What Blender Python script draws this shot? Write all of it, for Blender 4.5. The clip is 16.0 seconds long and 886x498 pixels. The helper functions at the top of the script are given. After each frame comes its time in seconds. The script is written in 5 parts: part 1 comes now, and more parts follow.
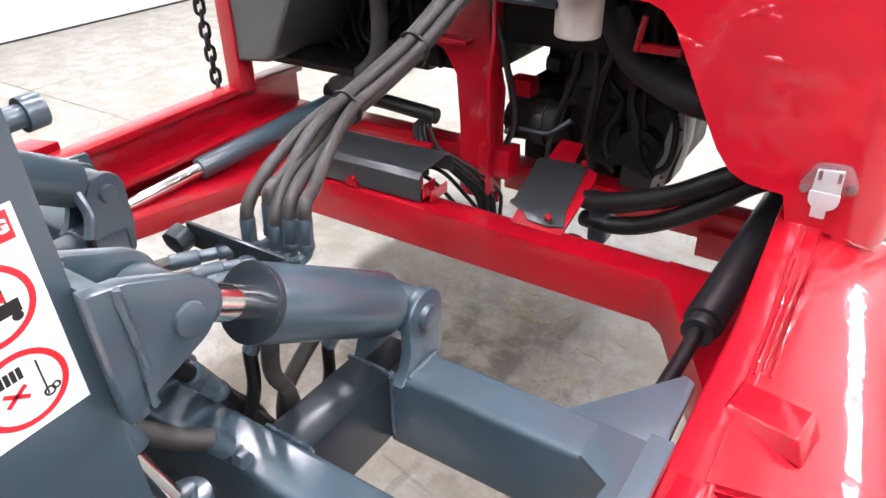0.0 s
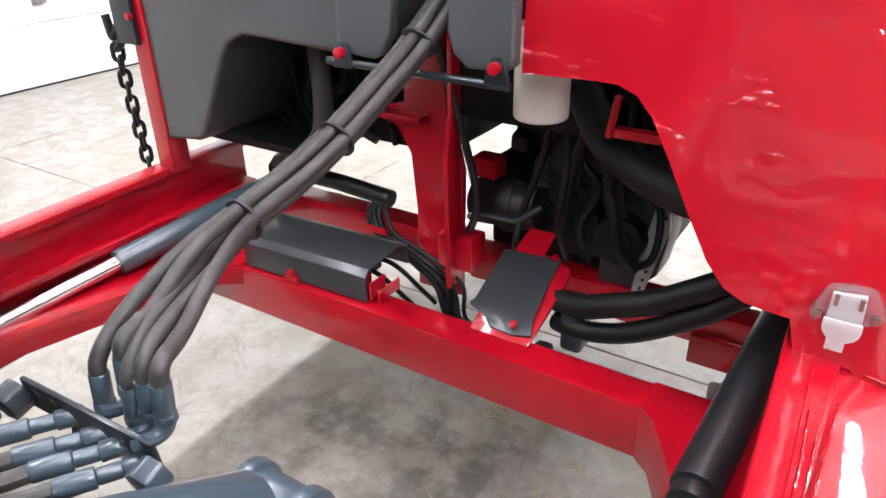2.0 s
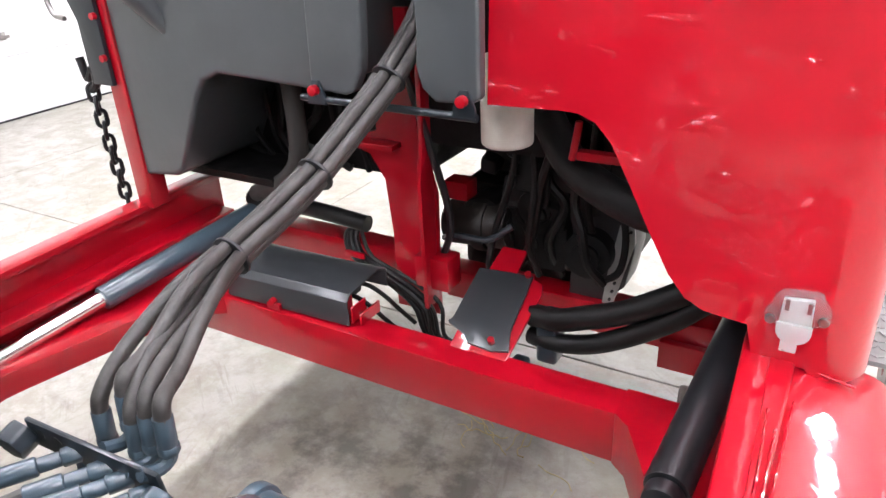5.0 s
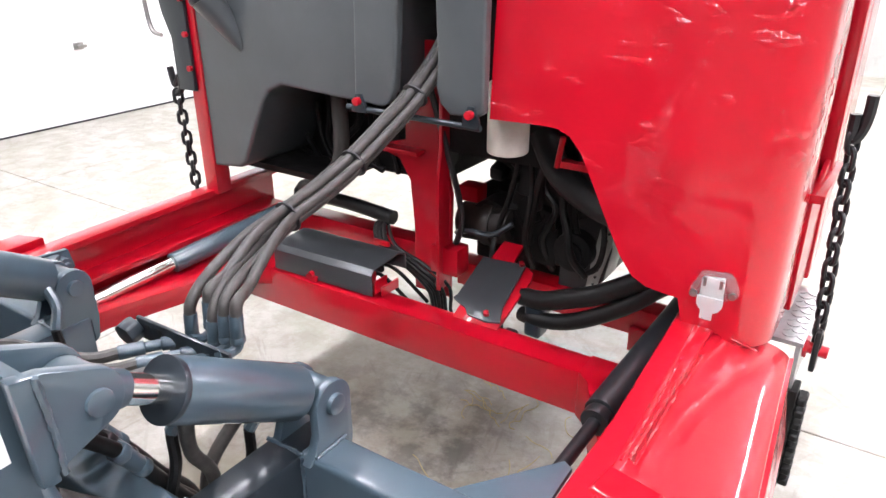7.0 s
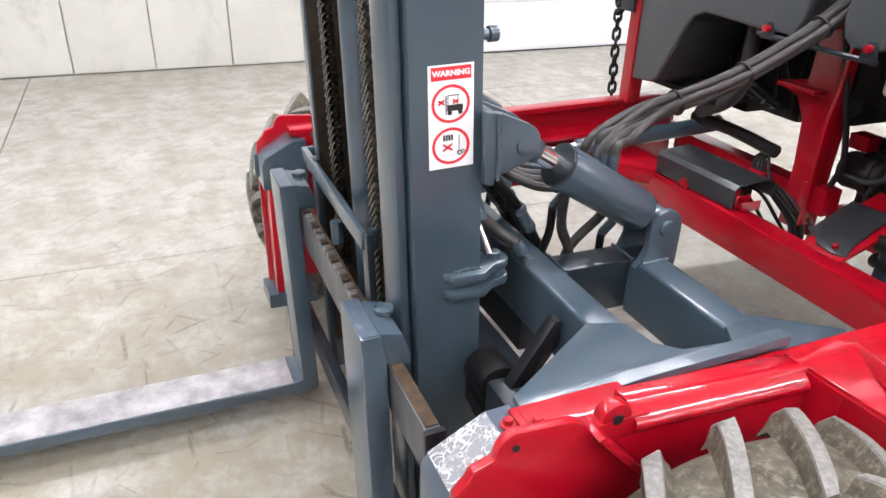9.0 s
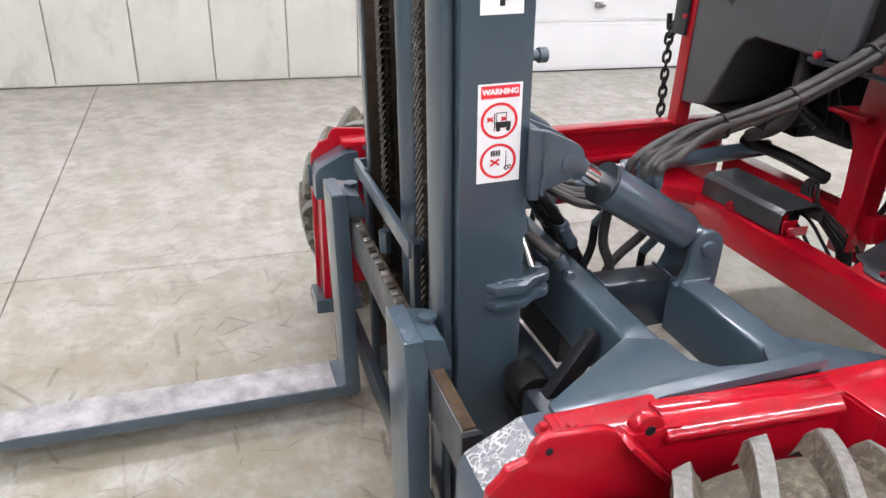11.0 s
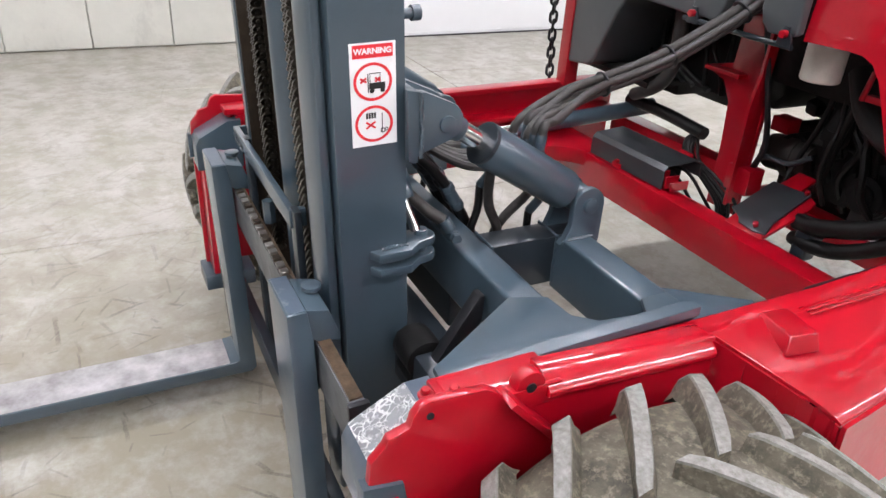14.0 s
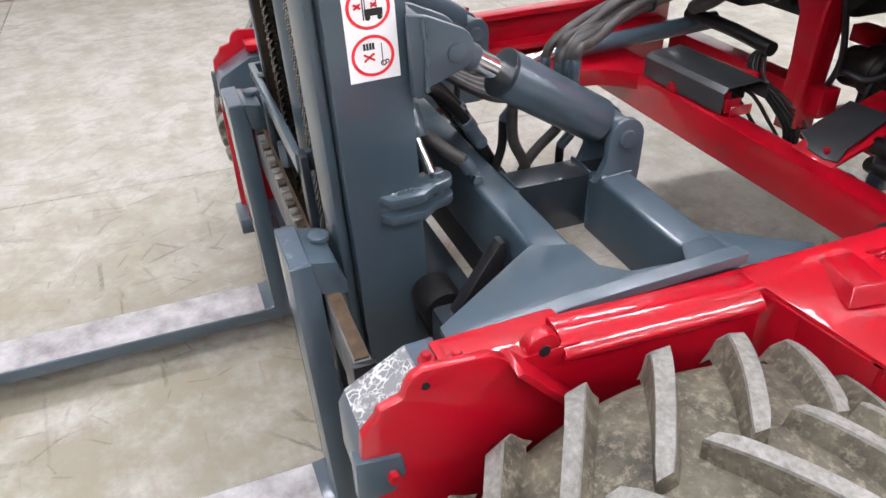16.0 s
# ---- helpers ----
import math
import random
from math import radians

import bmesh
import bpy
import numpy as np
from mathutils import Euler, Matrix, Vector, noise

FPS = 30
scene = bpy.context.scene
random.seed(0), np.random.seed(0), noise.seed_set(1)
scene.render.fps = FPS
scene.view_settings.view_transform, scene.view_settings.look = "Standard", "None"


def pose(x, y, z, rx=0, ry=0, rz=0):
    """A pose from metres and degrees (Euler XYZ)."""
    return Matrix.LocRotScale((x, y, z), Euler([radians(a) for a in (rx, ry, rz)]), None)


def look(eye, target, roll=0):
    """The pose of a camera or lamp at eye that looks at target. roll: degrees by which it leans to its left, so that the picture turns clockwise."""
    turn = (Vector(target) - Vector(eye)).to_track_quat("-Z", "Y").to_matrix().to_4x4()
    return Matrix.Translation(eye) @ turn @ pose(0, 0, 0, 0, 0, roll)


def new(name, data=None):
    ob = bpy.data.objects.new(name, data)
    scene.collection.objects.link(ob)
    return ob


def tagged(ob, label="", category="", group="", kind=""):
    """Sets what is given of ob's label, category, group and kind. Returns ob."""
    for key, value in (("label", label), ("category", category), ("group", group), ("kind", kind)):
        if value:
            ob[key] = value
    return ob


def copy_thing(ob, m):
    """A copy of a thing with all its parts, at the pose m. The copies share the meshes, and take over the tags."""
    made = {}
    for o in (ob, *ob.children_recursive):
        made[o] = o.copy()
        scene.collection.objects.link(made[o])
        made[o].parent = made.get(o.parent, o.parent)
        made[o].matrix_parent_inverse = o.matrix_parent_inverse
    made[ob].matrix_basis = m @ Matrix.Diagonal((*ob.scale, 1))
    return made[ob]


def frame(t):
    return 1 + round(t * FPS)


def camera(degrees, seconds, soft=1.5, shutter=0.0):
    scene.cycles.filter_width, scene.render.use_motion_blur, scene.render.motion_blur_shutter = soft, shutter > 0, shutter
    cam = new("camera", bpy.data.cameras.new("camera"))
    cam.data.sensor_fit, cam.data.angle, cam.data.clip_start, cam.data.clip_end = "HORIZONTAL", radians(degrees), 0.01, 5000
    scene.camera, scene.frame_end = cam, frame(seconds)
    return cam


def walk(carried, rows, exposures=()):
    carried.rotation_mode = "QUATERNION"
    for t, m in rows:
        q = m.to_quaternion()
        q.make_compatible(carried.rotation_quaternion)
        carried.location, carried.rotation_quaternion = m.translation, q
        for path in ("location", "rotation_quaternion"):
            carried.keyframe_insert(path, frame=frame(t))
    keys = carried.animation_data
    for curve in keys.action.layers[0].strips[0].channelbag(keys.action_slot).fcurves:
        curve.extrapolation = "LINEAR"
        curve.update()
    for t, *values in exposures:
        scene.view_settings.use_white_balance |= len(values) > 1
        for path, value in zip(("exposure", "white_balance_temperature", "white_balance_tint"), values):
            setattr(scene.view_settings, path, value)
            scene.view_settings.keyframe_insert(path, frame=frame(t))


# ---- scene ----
cam = camera(63.4, 16.0)
METRES, EYE, TILT, LEAN, TURN = 2.5, 1.48, 2.48, -1.69, 34.2
PATH = [
    (0, (0.012, 0.015, 1.49), (-0.942, 1.441, 0.461), -1.0),
    (0.5, (0.012, -0.037, 1.51), (-0.888, 1.456, 0.53), -0.2),
    (1, (0.002, 0.079, 1.486), (-0.832, 1.604, 0.497), 2.0),
    (1.5, (-0.032, 0.273, 1.475), (-0.908, 1.794, 0.515), 1.2),
    (2, (-0.057, 0.324, 1.481), (-1.039, 1.803, 0.56), -1.3),
    (2.5, (-0.097, 0.289, 1.524), (-1.135, 1.746, 0.63), -0.8),
    (3, (-0.17, 0.228, 1.557), (-1.442, 1.561, 0.779), -0.0),
    (3.5, (-0.159, 0.222, 1.555), (-1.432, 1.572, 0.809), 0.9),
    (4, (-0.095, 0.275, 1.535), (-1.143, 1.758, 0.697), -1.5),
    (4.2, (-0.073, 0.291, 1.525), (-1.025, 1.823, 0.663), -1.4),
    (6.3, (0.068, 0.078, 1.553), (-0.87, 1.586, 0.634), -4.2),
    (6.5, (0.107, 0.011, 1.561), (-0.831, 1.531, 0.661), -2.8),
    (7, (0.216, -0.01, 1.586), (-0.806, 1.504, 0.771), -0.3),
    (7.5, (0.344, 0.068, 1.555), (-0.951, 1.375, 0.771), 3.7),
    (8, (0.468, 0.053, 1.549), (-0.918, 1.234, 0.722), 4.7),
    (8.5, (0.576, -0.15, 1.537), (-0.878, 0.913, 0.667), 3.4),
    (9, (0.633, -0.304, 1.533), (-1.007, 0.394, 0.626), 1.8),
    (9.2, (0.64, -0.344, 1.518), (-1.028, 0.24, 0.582), 2.9),
    (11.3, (0.693, -0.314, 1.551), (-1.01, 0.287, 0.691), 2.2),
    (11.5, (0.7, -0.306, 1.552), (-1.002, 0.305, 0.697), 2.1),
    (12, (0.709, -0.297, 1.543), (-0.955, 0.383, 0.667), 2.7),
    (12.5, (0.708, -0.301, 1.544), (-0.92, 0.441, 0.649), 3.6),
    (13, (0.7, -0.301, 1.543), (-0.913, 0.444, 0.625), 3.7),
    (13.5, (0.697, -0.284, 1.544), (-0.899, 0.5, 0.627), 3.5),
    (14, (0.681, -0.265, 1.533), (-0.888, 0.543, 0.593), 3.4),
    (14.5, (0.62, -0.188, 1.521), (-0.904, 0.634, 0.52), 3.4),
    (15, (0.55, -0.094, 1.513), (-0.967, 0.699, 0.478), 2.1),
    (15.5, (0.515, -0.057, 1.488), (-1.021, 0.615, 0.398), 0.1),
    (16, (0.61, -0.125, 1.5), (-0.941, 0.473, 0.388), -1.0),
]
EXPOSURES = [(0.0, 1.1), (1.5, 1.05), (2.5, 1.02), (3.0, 1.03), (3.5, 0.94), (4.2, 0.98), (6.5, 1.3), (7.5, 1.06), (8.5, 0.9), (9.0, 0.7), (11.5, 0.42), (13.0, 0.4), (14.5, 0.45), (16.0, 0.52)]
walk(cam, [(t, look(eye, target, roll)) for t, eye, target, roll in PATH],
     exposures=EXPOSURES)

# ---- world and light ----
world = bpy.data.worlds.new("hall_world")
scene.world = world
world.use_nodes = True
world.node_tree.nodes["Background"].inputs[0].default_value = (0.8, 0.9, 1.0, 1)
world.node_tree.nodes["Background"].inputs[1].default_value = 0.3
LAMP_POWER = 30.5

# ---- materials ----


def nodes_of(name):
    m = bpy.data.materials.new(name)
    m.use_nodes = True
    nt = m.node_tree
    return m, nt, nt.nodes["Principled BSDF"]


def ramp(nt, fac, stops):
    r = nt.nodes.new("ShaderNodeValToRGB")
    el = r.color_ramp.elements
    while len(el) < len(stops):
        el.new(0.5)
    for e, (p, c) in zip(el, stops):
        e.position, e.color = p, (*c, 1) if len(c) == 3 else c
    nt.links.new(fac, r.inputs[0])
    return r.outputs[0]


def noise_of(nt, scale, detail=4.0, rough=0.55, vec=None, stretch=None):
    n = nt.nodes.new("ShaderNodeTexNoise")
    n.inputs["Scale"].default_value, n.inputs["Detail"].default_value, n.inputs["Roughness"].default_value = scale, detail, rough
    if vec is None:
        vec = nt.nodes.new("ShaderNodeNewGeometry").outputs["Position"]
    if stretch:
        mp = nt.nodes.new("ShaderNodeMapping")
        mp.inputs["Scale"].default_value = stretch
        nt.links.new(vec, mp.inputs[0])
        vec = mp.outputs[0]
    nt.links.new(vec, n.inputs["Vector"])
    return n.outputs["Fac"]


def mix(nt, fac, a, b, mode="MIX"):
    n = nt.nodes.new("ShaderNodeMix")
    n.data_type, n.blend_type = "RGBA", mode
    for sock, v in ((n.inputs[0], fac), (n.inputs[6], a), (n.inputs[7], b)):
        if hasattr(v, "is_linked"):
            nt.links.new(v, sock)
        elif isinstance(v, (int, float)):
            sock.default_value = v
        else:
            sock.default_value = (*v, 1)
    return n.outputs[2]


def bump(nt, bsdf, height, strength, distance, chain=None):
    b = nt.nodes.new("ShaderNodeBump")
    b.inputs["Strength"].default_value, b.inputs["Distance"].default_value = strength, distance
    nt.links.new(height, b.inputs["Height"])
    if chain is not None:
        nt.links.new(chain, b.inputs["Normal"])
    nt.links.new(b.outputs[0], bsdf.inputs["Normal"])
    return b.outputs[0]


def paint(name, col, rough=0.22, wave=0.0015, coat=0.5, dust=0.15, grime=None, peel=0.4, dents=False, gloss=0.045):
    m, nt, b = nodes_of(name)
    big, fine = noise_of(nt, 3.5, 3), noise_of(nt, 60, 3)
    dark = tuple(c * 0.82 for c in col)
    c = mix(nt, ramp(nt, big, [(0.35, (0, 0, 0)), (0.7, (1, 1, 1))]), dark, col)
    c = mix(nt, ramp(nt, noise_of(nt, 9, 8, 0.7), [(0.55, (0, 0, 0)), (0.85, (dust, dust, dust))]), c, grime or (0.25, 0.23, 0.2))
    nt.links.new(c, b.inputs["Base Color"])
    nt.links.new(ramp(nt, noise_of(nt, 14, 6, 0.65), [(0.3, (rough * 0.92,) * 3), (0.75, (rough * 1.15,) * 3)]), b.inputs["Roughness"])
    b.inputs["Specular IOR Level"].default_value = 0.25
    b.inputs["Coat Weight"].default_value, b.inputs["Coat Roughness"].default_value = coat, gloss
    first = bump(nt, b, noise_of(nt, 11, 3), 1.0, wave)
    last = coat_last = bump(nt, b, fine, peel, 0.0002, first)
    if dents:
        spots = ramp(nt, noise_of(nt, 30, 1.0, 0.5, None, (0.55, 1, 1.2)), [(0.54, (0,) * 3), (0.8, (1,) * 3)])
        area = ramp(nt, noise_of(nt, 4.2, 2, 0.5, None, (0.7, 1, 1.4)), [(0.47, (0,) * 3), (0.6, (1,) * 3)])
        xyz = nt.nodes.new("ShaderNodeSeparateXYZ")
        nt.links.new(nt.nodes.new("ShaderNodeNewGeometry").outputs["Position"], xyz.inputs[0])
        half = nt.nodes.new("ShaderNodeMath")
        half.operation = "MULTIPLY"
        half.inputs[1].default_value = 0.5
        nt.links.new(xyz.outputs[2], half.inputs[0])
        upper = ramp(nt, half.outputs[0], [(0.5, (0.12,) * 3), (0.64, (1,) * 3)])
        area = mix(nt, 1.0, area, upper, "MULTIPLY")
        coat_last = bump(nt, b, mix(nt, 1.0, spots, area, "MULTIPLY"), 1.0, 0.013, last)
        coat_last = bump(nt, b, noise_of(nt, 4.5, 1, 0.5, None, (0.6, 1, 2.0)), 1.0, 0.006, coat_last)
        nt.links.new(last, b.inputs["Normal"])
    nt.links.new(coat_last, b.inputs["Coat Normal"])
    return m


def plain(name, col, rough, metal=0.0, var=0.25, scale=20.0, bumpy=0.0, col2=None, spec=0.5):
    m, nt, b = nodes_of(name)
    c2 = col2 or tuple(c * (1 - var) for c in col)
    nt.links.new(mix(nt, ramp(nt, noise_of(nt, scale, 6, 0.65), [(0.3, (0, 0, 0)), (0.7, (1, 1, 1))]), c2, col), b.inputs["Base Color"])
    nt.links.new(ramp(nt, noise_of(nt, scale * 0.6, 5), [(0.3, (rough * 0.8,) * 3), (0.75, (min(1, rough * 1.3),) * 3)]), b.inputs["Roughness"])
    b.inputs["Metallic"].default_value = metal
    b.inputs["Specular IOR Level"].default_value = spec
    if bumpy:
        bump(nt, b, noise_of(nt, scale * 4, 4), 0.6, bumpy)
    return m


RED = paint("red_paint", (0.41, 0.0022, 0.0125), 0.32, 0.0018, 0.75, 0.0, (0.3, 0.02, 0.02))
RED_EDGE = paint("red_edge_paint", (0.41, 0.0022, 0.0125), 0.24, 0.0014, 1.0, 0.0, (0.3, 0.02, 0.02), 0.9)
RED_PLATE = paint("red_plate_paint", (0.41, 0.0022, 0.0125), 0.32, 0.0006, 0.75, 0.0, (0.3, 0.02, 0.02), 0.25)
RED_PANEL = paint("red_panel_paint", (0.43, 0.0024, 0.013), 0.3, 0.002, 1.0, 0.0, (0.3, 0.02, 0.02), 0.4, True)
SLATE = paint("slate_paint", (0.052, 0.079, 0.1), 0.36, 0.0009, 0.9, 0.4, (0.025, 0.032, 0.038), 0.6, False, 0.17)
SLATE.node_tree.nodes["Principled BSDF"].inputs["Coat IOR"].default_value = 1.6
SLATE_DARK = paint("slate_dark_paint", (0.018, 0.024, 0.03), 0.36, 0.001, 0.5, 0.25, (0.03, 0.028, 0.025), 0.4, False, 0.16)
COVER = paint("cover_grey_paint", (0.034, 0.037, 0.04), 0.38, 0.0008, 0.6, 0.1, (0.1, 0.1, 0.1), 0.4, False, 0.2)
TANK_GREY = paint("tank_grey_paint", (0.068, 0.075, 0.079), 0.34, 0.0015, 0.6, 0.2, (0.12, 0.12, 0.115), 0.6, False, 0.12)
CHROME = plain("chrome", (0.75, 0.74, 0.72), 0.12, 1.0, 0.12, 40)
STEEL = plain("worn_steel", (0.42, 0.4, 0.38), 0.38, 1.0, 0.5, 25, 0.0004)
BLACK = plain("black_paint", (0.014, 0.014, 0.016), 0.38, 0, 0.4, 30)
GREASE = plain("greasy_iron", (0.05, 0.035, 0.022), 0.42, 0.3, 0.6, 35, 0.001)
RUBBER = plain("hose_rubber", (0.06, 0.054, 0.049), 0.48, 0, 0.5, 45, 0.0005, (0.026, 0.023, 0.021))
BLACK_HOSE = plain("black_hose", (0.008, 0.0075, 0.0072), 0.45, 0, 0.4, 50, 0.0003, None, 0.3)
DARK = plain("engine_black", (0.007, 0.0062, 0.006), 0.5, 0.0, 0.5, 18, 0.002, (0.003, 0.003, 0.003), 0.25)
WHITE = plain("white_paint", (0.8, 0.79, 0.77), 0.4, 0, 0.06, 6)
IVORY = plain("filter_white", (0.72, 0.68, 0.6), 0.4, 0, 0.25, 25, 0, (0.6, 0.56, 0.49))
CLEAR = plain("clear_plastic", (0.95, 0.96, 0.96), 0.08, 0, 0.02, 30)
CLEAR.node_tree.nodes["Principled BSDF"].inputs["Transmission Weight"].default_value = 0.9
FROSTED = plain("frosted_cap", (0.62, 0.63, 0.62), 0.3, 0, 0.1, 30)
FROSTED.node_tree.nodes["Principled BSDF"].inputs["Transmission Weight"].default_value = 0.35
INK_RED = plain("sticker_red", (0.75, 0.02, 0.03), 0.35, 0, 0.05, 30)
INK_BLACK = plain("sticker_black", (0.012, 0.012, 0.012), 0.4, 0, 0.1, 30)
STICKER = plain("sticker_white", (0.8, 0.8, 0.79), 0.3, 0, 0.03, 20)
ALU = plain("tread_plate_alu", (0.45, 0.45, 0.44), 0.4, 0.6, 0.2, 30)
WOOD = plain("post_wood", (0.5, 0.27, 0.12), 0.6, 0, 0.3, 12)
STRAW = plain("straw", (0.55, 0.45, 0.22), 0.7, 0, 0.3, 40)
CHAIN = plain("chain_iron", (0.03, 0.03, 0.032), 0.35, 0.6, 0.4, 40)


def strokes(nt, scale, length, width, share, soft=0.4):
    """Short straight rub marks, one at most in each cell, each with its own direction and length."""
    pos = nt.nodes.new("ShaderNodeNewGeometry").outputs["Position"]
    v = nt.nodes.new("ShaderNodeTexVoronoi")
    v.voronoi_dimensions, v.inputs["Scale"].default_value = "2D", scale
    nt.links.new(pos, v.inputs["Vector"])
    d = nt.nodes.new("ShaderNodeVectorMath")
    d.operation = "SUBTRACT"
    nt.links.new(pos, d.inputs[0])
    nt.links.new(v.outputs["Position"], d.inputs[1])
    split = nt.nodes.new("ShaderNodeSeparateColor")
    nt.links.new(v.outputs["Color"], split.inputs[0])

    def calc(op, a, b=0.0):
        n = nt.nodes.new("ShaderNodeMath")
        n.operation = op
        for sock, val in zip(n.inputs, (a, b)):
            if hasattr(val, "is_linked"):
                nt.links.new(val, sock)
            else:
                sock.default_value = val
        return n.outputs[0]
    turn = nt.nodes.new("ShaderNodeVectorRotate")
    turn.rotation_type = "Z_AXIS"
    nt.links.new(d.outputs[0], turn.inputs["Vector"])
    nt.links.new(calc("MULTIPLY", split.outputs[0], 6.3), turn.inputs["Angle"])
    xyz = nt.nodes.new("ShaderNodeSeparateXYZ")
    nt.links.new(turn.outputs[0], xyz.inputs[0])
    wob = calc("MULTIPLY", calc("SUBTRACT", noise_of(nt, 30, 3), 0.5), width * 1.6)
    ly = calc("DIVIDE", calc("ABSOLUTE", calc("ADD", xyz.outputs[1], wob)), width)
    lx = calc("DIVIDE", calc("ABSOLUTE", xyz.outputs[0]), calc("MULTIPLY", calc("ADD", split.outputs[2], 0.3), length))
    far = calc("MAXIMUM", lx, ly)
    on = calc("LESS_THAN", split.outputs[1], share)
    rough = ramp(nt, noise_of(nt, 120, 4, 0.7), [(0.3, (0.25,) * 3), (0.6, (1,) * 3)])
    core = ramp(nt, far, [(1.0 - soft, (1,) * 3), (1.0, (0,) * 3)])
    return mix(nt, 1.0, mix(nt, 1.0, core, rough, "MULTIPLY"), on, "MULTIPLY")


def concrete(name):
    m, nt, b = nodes_of(name)
    big = ramp(nt, noise_of(nt, 0.9, 6, 0.62), [(0.3, (0.36, 0.344, 0.3)), (0.5, (0.46, 0.444, 0.404)), (0.72, (0.52, 0.508, 0.475))])
    c = mix(nt, ramp(nt, noise_of(nt, 6, 9, 0.72), [(0.44, (0.0,) * 3), (0.58, (0.75,) * 3)]), big, (0.31, 0.28, 0.225))
    c = mix(nt, ramp(nt, noise_of(nt, 3.1, 8, 0.7), [(0.46, (0.0,) * 3), (0.64, (0.6,) * 3)]), c, (0.32, 0.31, 0.235))
    c = mix(nt, ramp(nt, noise_of(nt, 70, 5, 0.7), [(0.58, (0.0,) * 3), (0.72, (0.4,) * 3)]), c, (0.3, 0.27, 0.21))
    # long faint drag lines
    for ang, sc, lo, w, ps in ((0.65, (1.2, 14, 1), 0.6, 0.35, 1.1), (-0.3, (13, 1.6, 1), 0.6, 0.3, 1.4), (0.2, (2.2, 52, 1), 0.65, 0.4, 1.7)):
        geo = nt.nodes.new("ShaderNodeNewGeometry").outputs["Position"]
        rot = nt.nodes.new("ShaderNodeMapping")
        rot.inputs["Rotation"].default_value = (0, 0, ang)
        nt.links.new(geo, rot.inputs[0])
        s = noise_of(nt, 2.2, 4, 0.55, rot.outputs[0], sc)
        patch = ramp(nt, noise_of(nt, ps, 4), [(0.44, (0,) * 3), (0.58, (1,) * 3)])
        f = mix(nt, 1.0, ramp(nt, s, [(lo, (0,) * 3), (lo + 0.05, (w,) * 3)]), patch, "MULTIPLY")
        c = mix(nt, f, c, (0.2, 0.175, 0.14))
    # short rub marks and scratches, thickest where the forks set loads down
    geo = nt.nodes.new("ShaderNodeNewGeometry").outputs["Position"]
    dist = nt.nodes.new("ShaderNodeVectorMath")
    dist.operation = "DISTANCE"
    dist.inputs[1].default_value = (-0.8, -0.5, 0)
    nt.links.new(geo, dist.inputs[0])
    span = nt.nodes.new("ShaderNodeMath")
    span.operation = "DIVIDE"
    span.inputs[1].default_value = 2.2
    nt.links.new(dist.outputs["Value"], span.inputs[0])
    worked = ramp(nt, span.outputs[0], [(0.3, (1,) * 3), (1.0, (0.22,) * 3)])
    tan = ramp(nt, noise_of(nt, 4.3, 8, 0.7), [(0.36, (0.1,) * 3), (0.56, (0.9,) * 3)])
    c = mix(nt, mix(nt, 1.0, tan, worked, "MULTIPLY"), c, (0.25, 0.22, 0.16))
    for sc, ln, wd, share, w in ((0.8, 0.7, 0.004, 0.6, 0.6), (1.3, 0.4, 0.005, 0.7, 0.6), (2.3, 0.2, 0.006, 0.6, 0.65), (3.3, 0.14, 0.016, 0.5, 0.55), (5.3, 0.1, 0.009, 0.55, 0.65), (6.1, 0.08, 0.005, 0.5, 0.5), (8.1, 0.06, 0.007, 0.5, 0.55), (11.0, 0.04, 0.004, 0.4, 0.4)):
        k = strokes(nt, sc, ln, wd, share)
        k = mix(nt, 1.0, k, ramp(nt, noise_of(nt, 0.5 + sc * 0.13, 4), [(0.42, (0.12 * w,) * 3), (0.53, (w,) * 3)]), "MULTIPLY")
        c = mix(nt, mix(nt, 1.0, k, worked, "MULTIPLY"), c, (0.065, 0.057, 0.046))
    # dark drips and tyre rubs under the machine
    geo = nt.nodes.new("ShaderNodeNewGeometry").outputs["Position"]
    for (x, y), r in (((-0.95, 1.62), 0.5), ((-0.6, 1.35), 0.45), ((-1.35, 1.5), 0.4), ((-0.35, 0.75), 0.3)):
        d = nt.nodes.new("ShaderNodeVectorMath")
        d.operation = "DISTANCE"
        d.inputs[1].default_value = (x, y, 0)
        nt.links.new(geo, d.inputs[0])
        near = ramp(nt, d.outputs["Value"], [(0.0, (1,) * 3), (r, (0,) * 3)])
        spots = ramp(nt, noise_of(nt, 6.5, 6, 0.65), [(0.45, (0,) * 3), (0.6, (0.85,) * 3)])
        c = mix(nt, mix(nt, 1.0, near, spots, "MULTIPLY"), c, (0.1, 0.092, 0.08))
    nt.links.new(c, b.inputs["Base Color"])
    nt.links.new(ramp(nt, noise_of(nt, 3, 6), [(0.3, (0.3,) * 3), (0.7, (0.55,) * 3)]), b.inputs["Roughness"])
    bump(nt, b, noise_of(nt, 45, 6), 0.4, 0.0008)
    return m


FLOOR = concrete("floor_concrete")


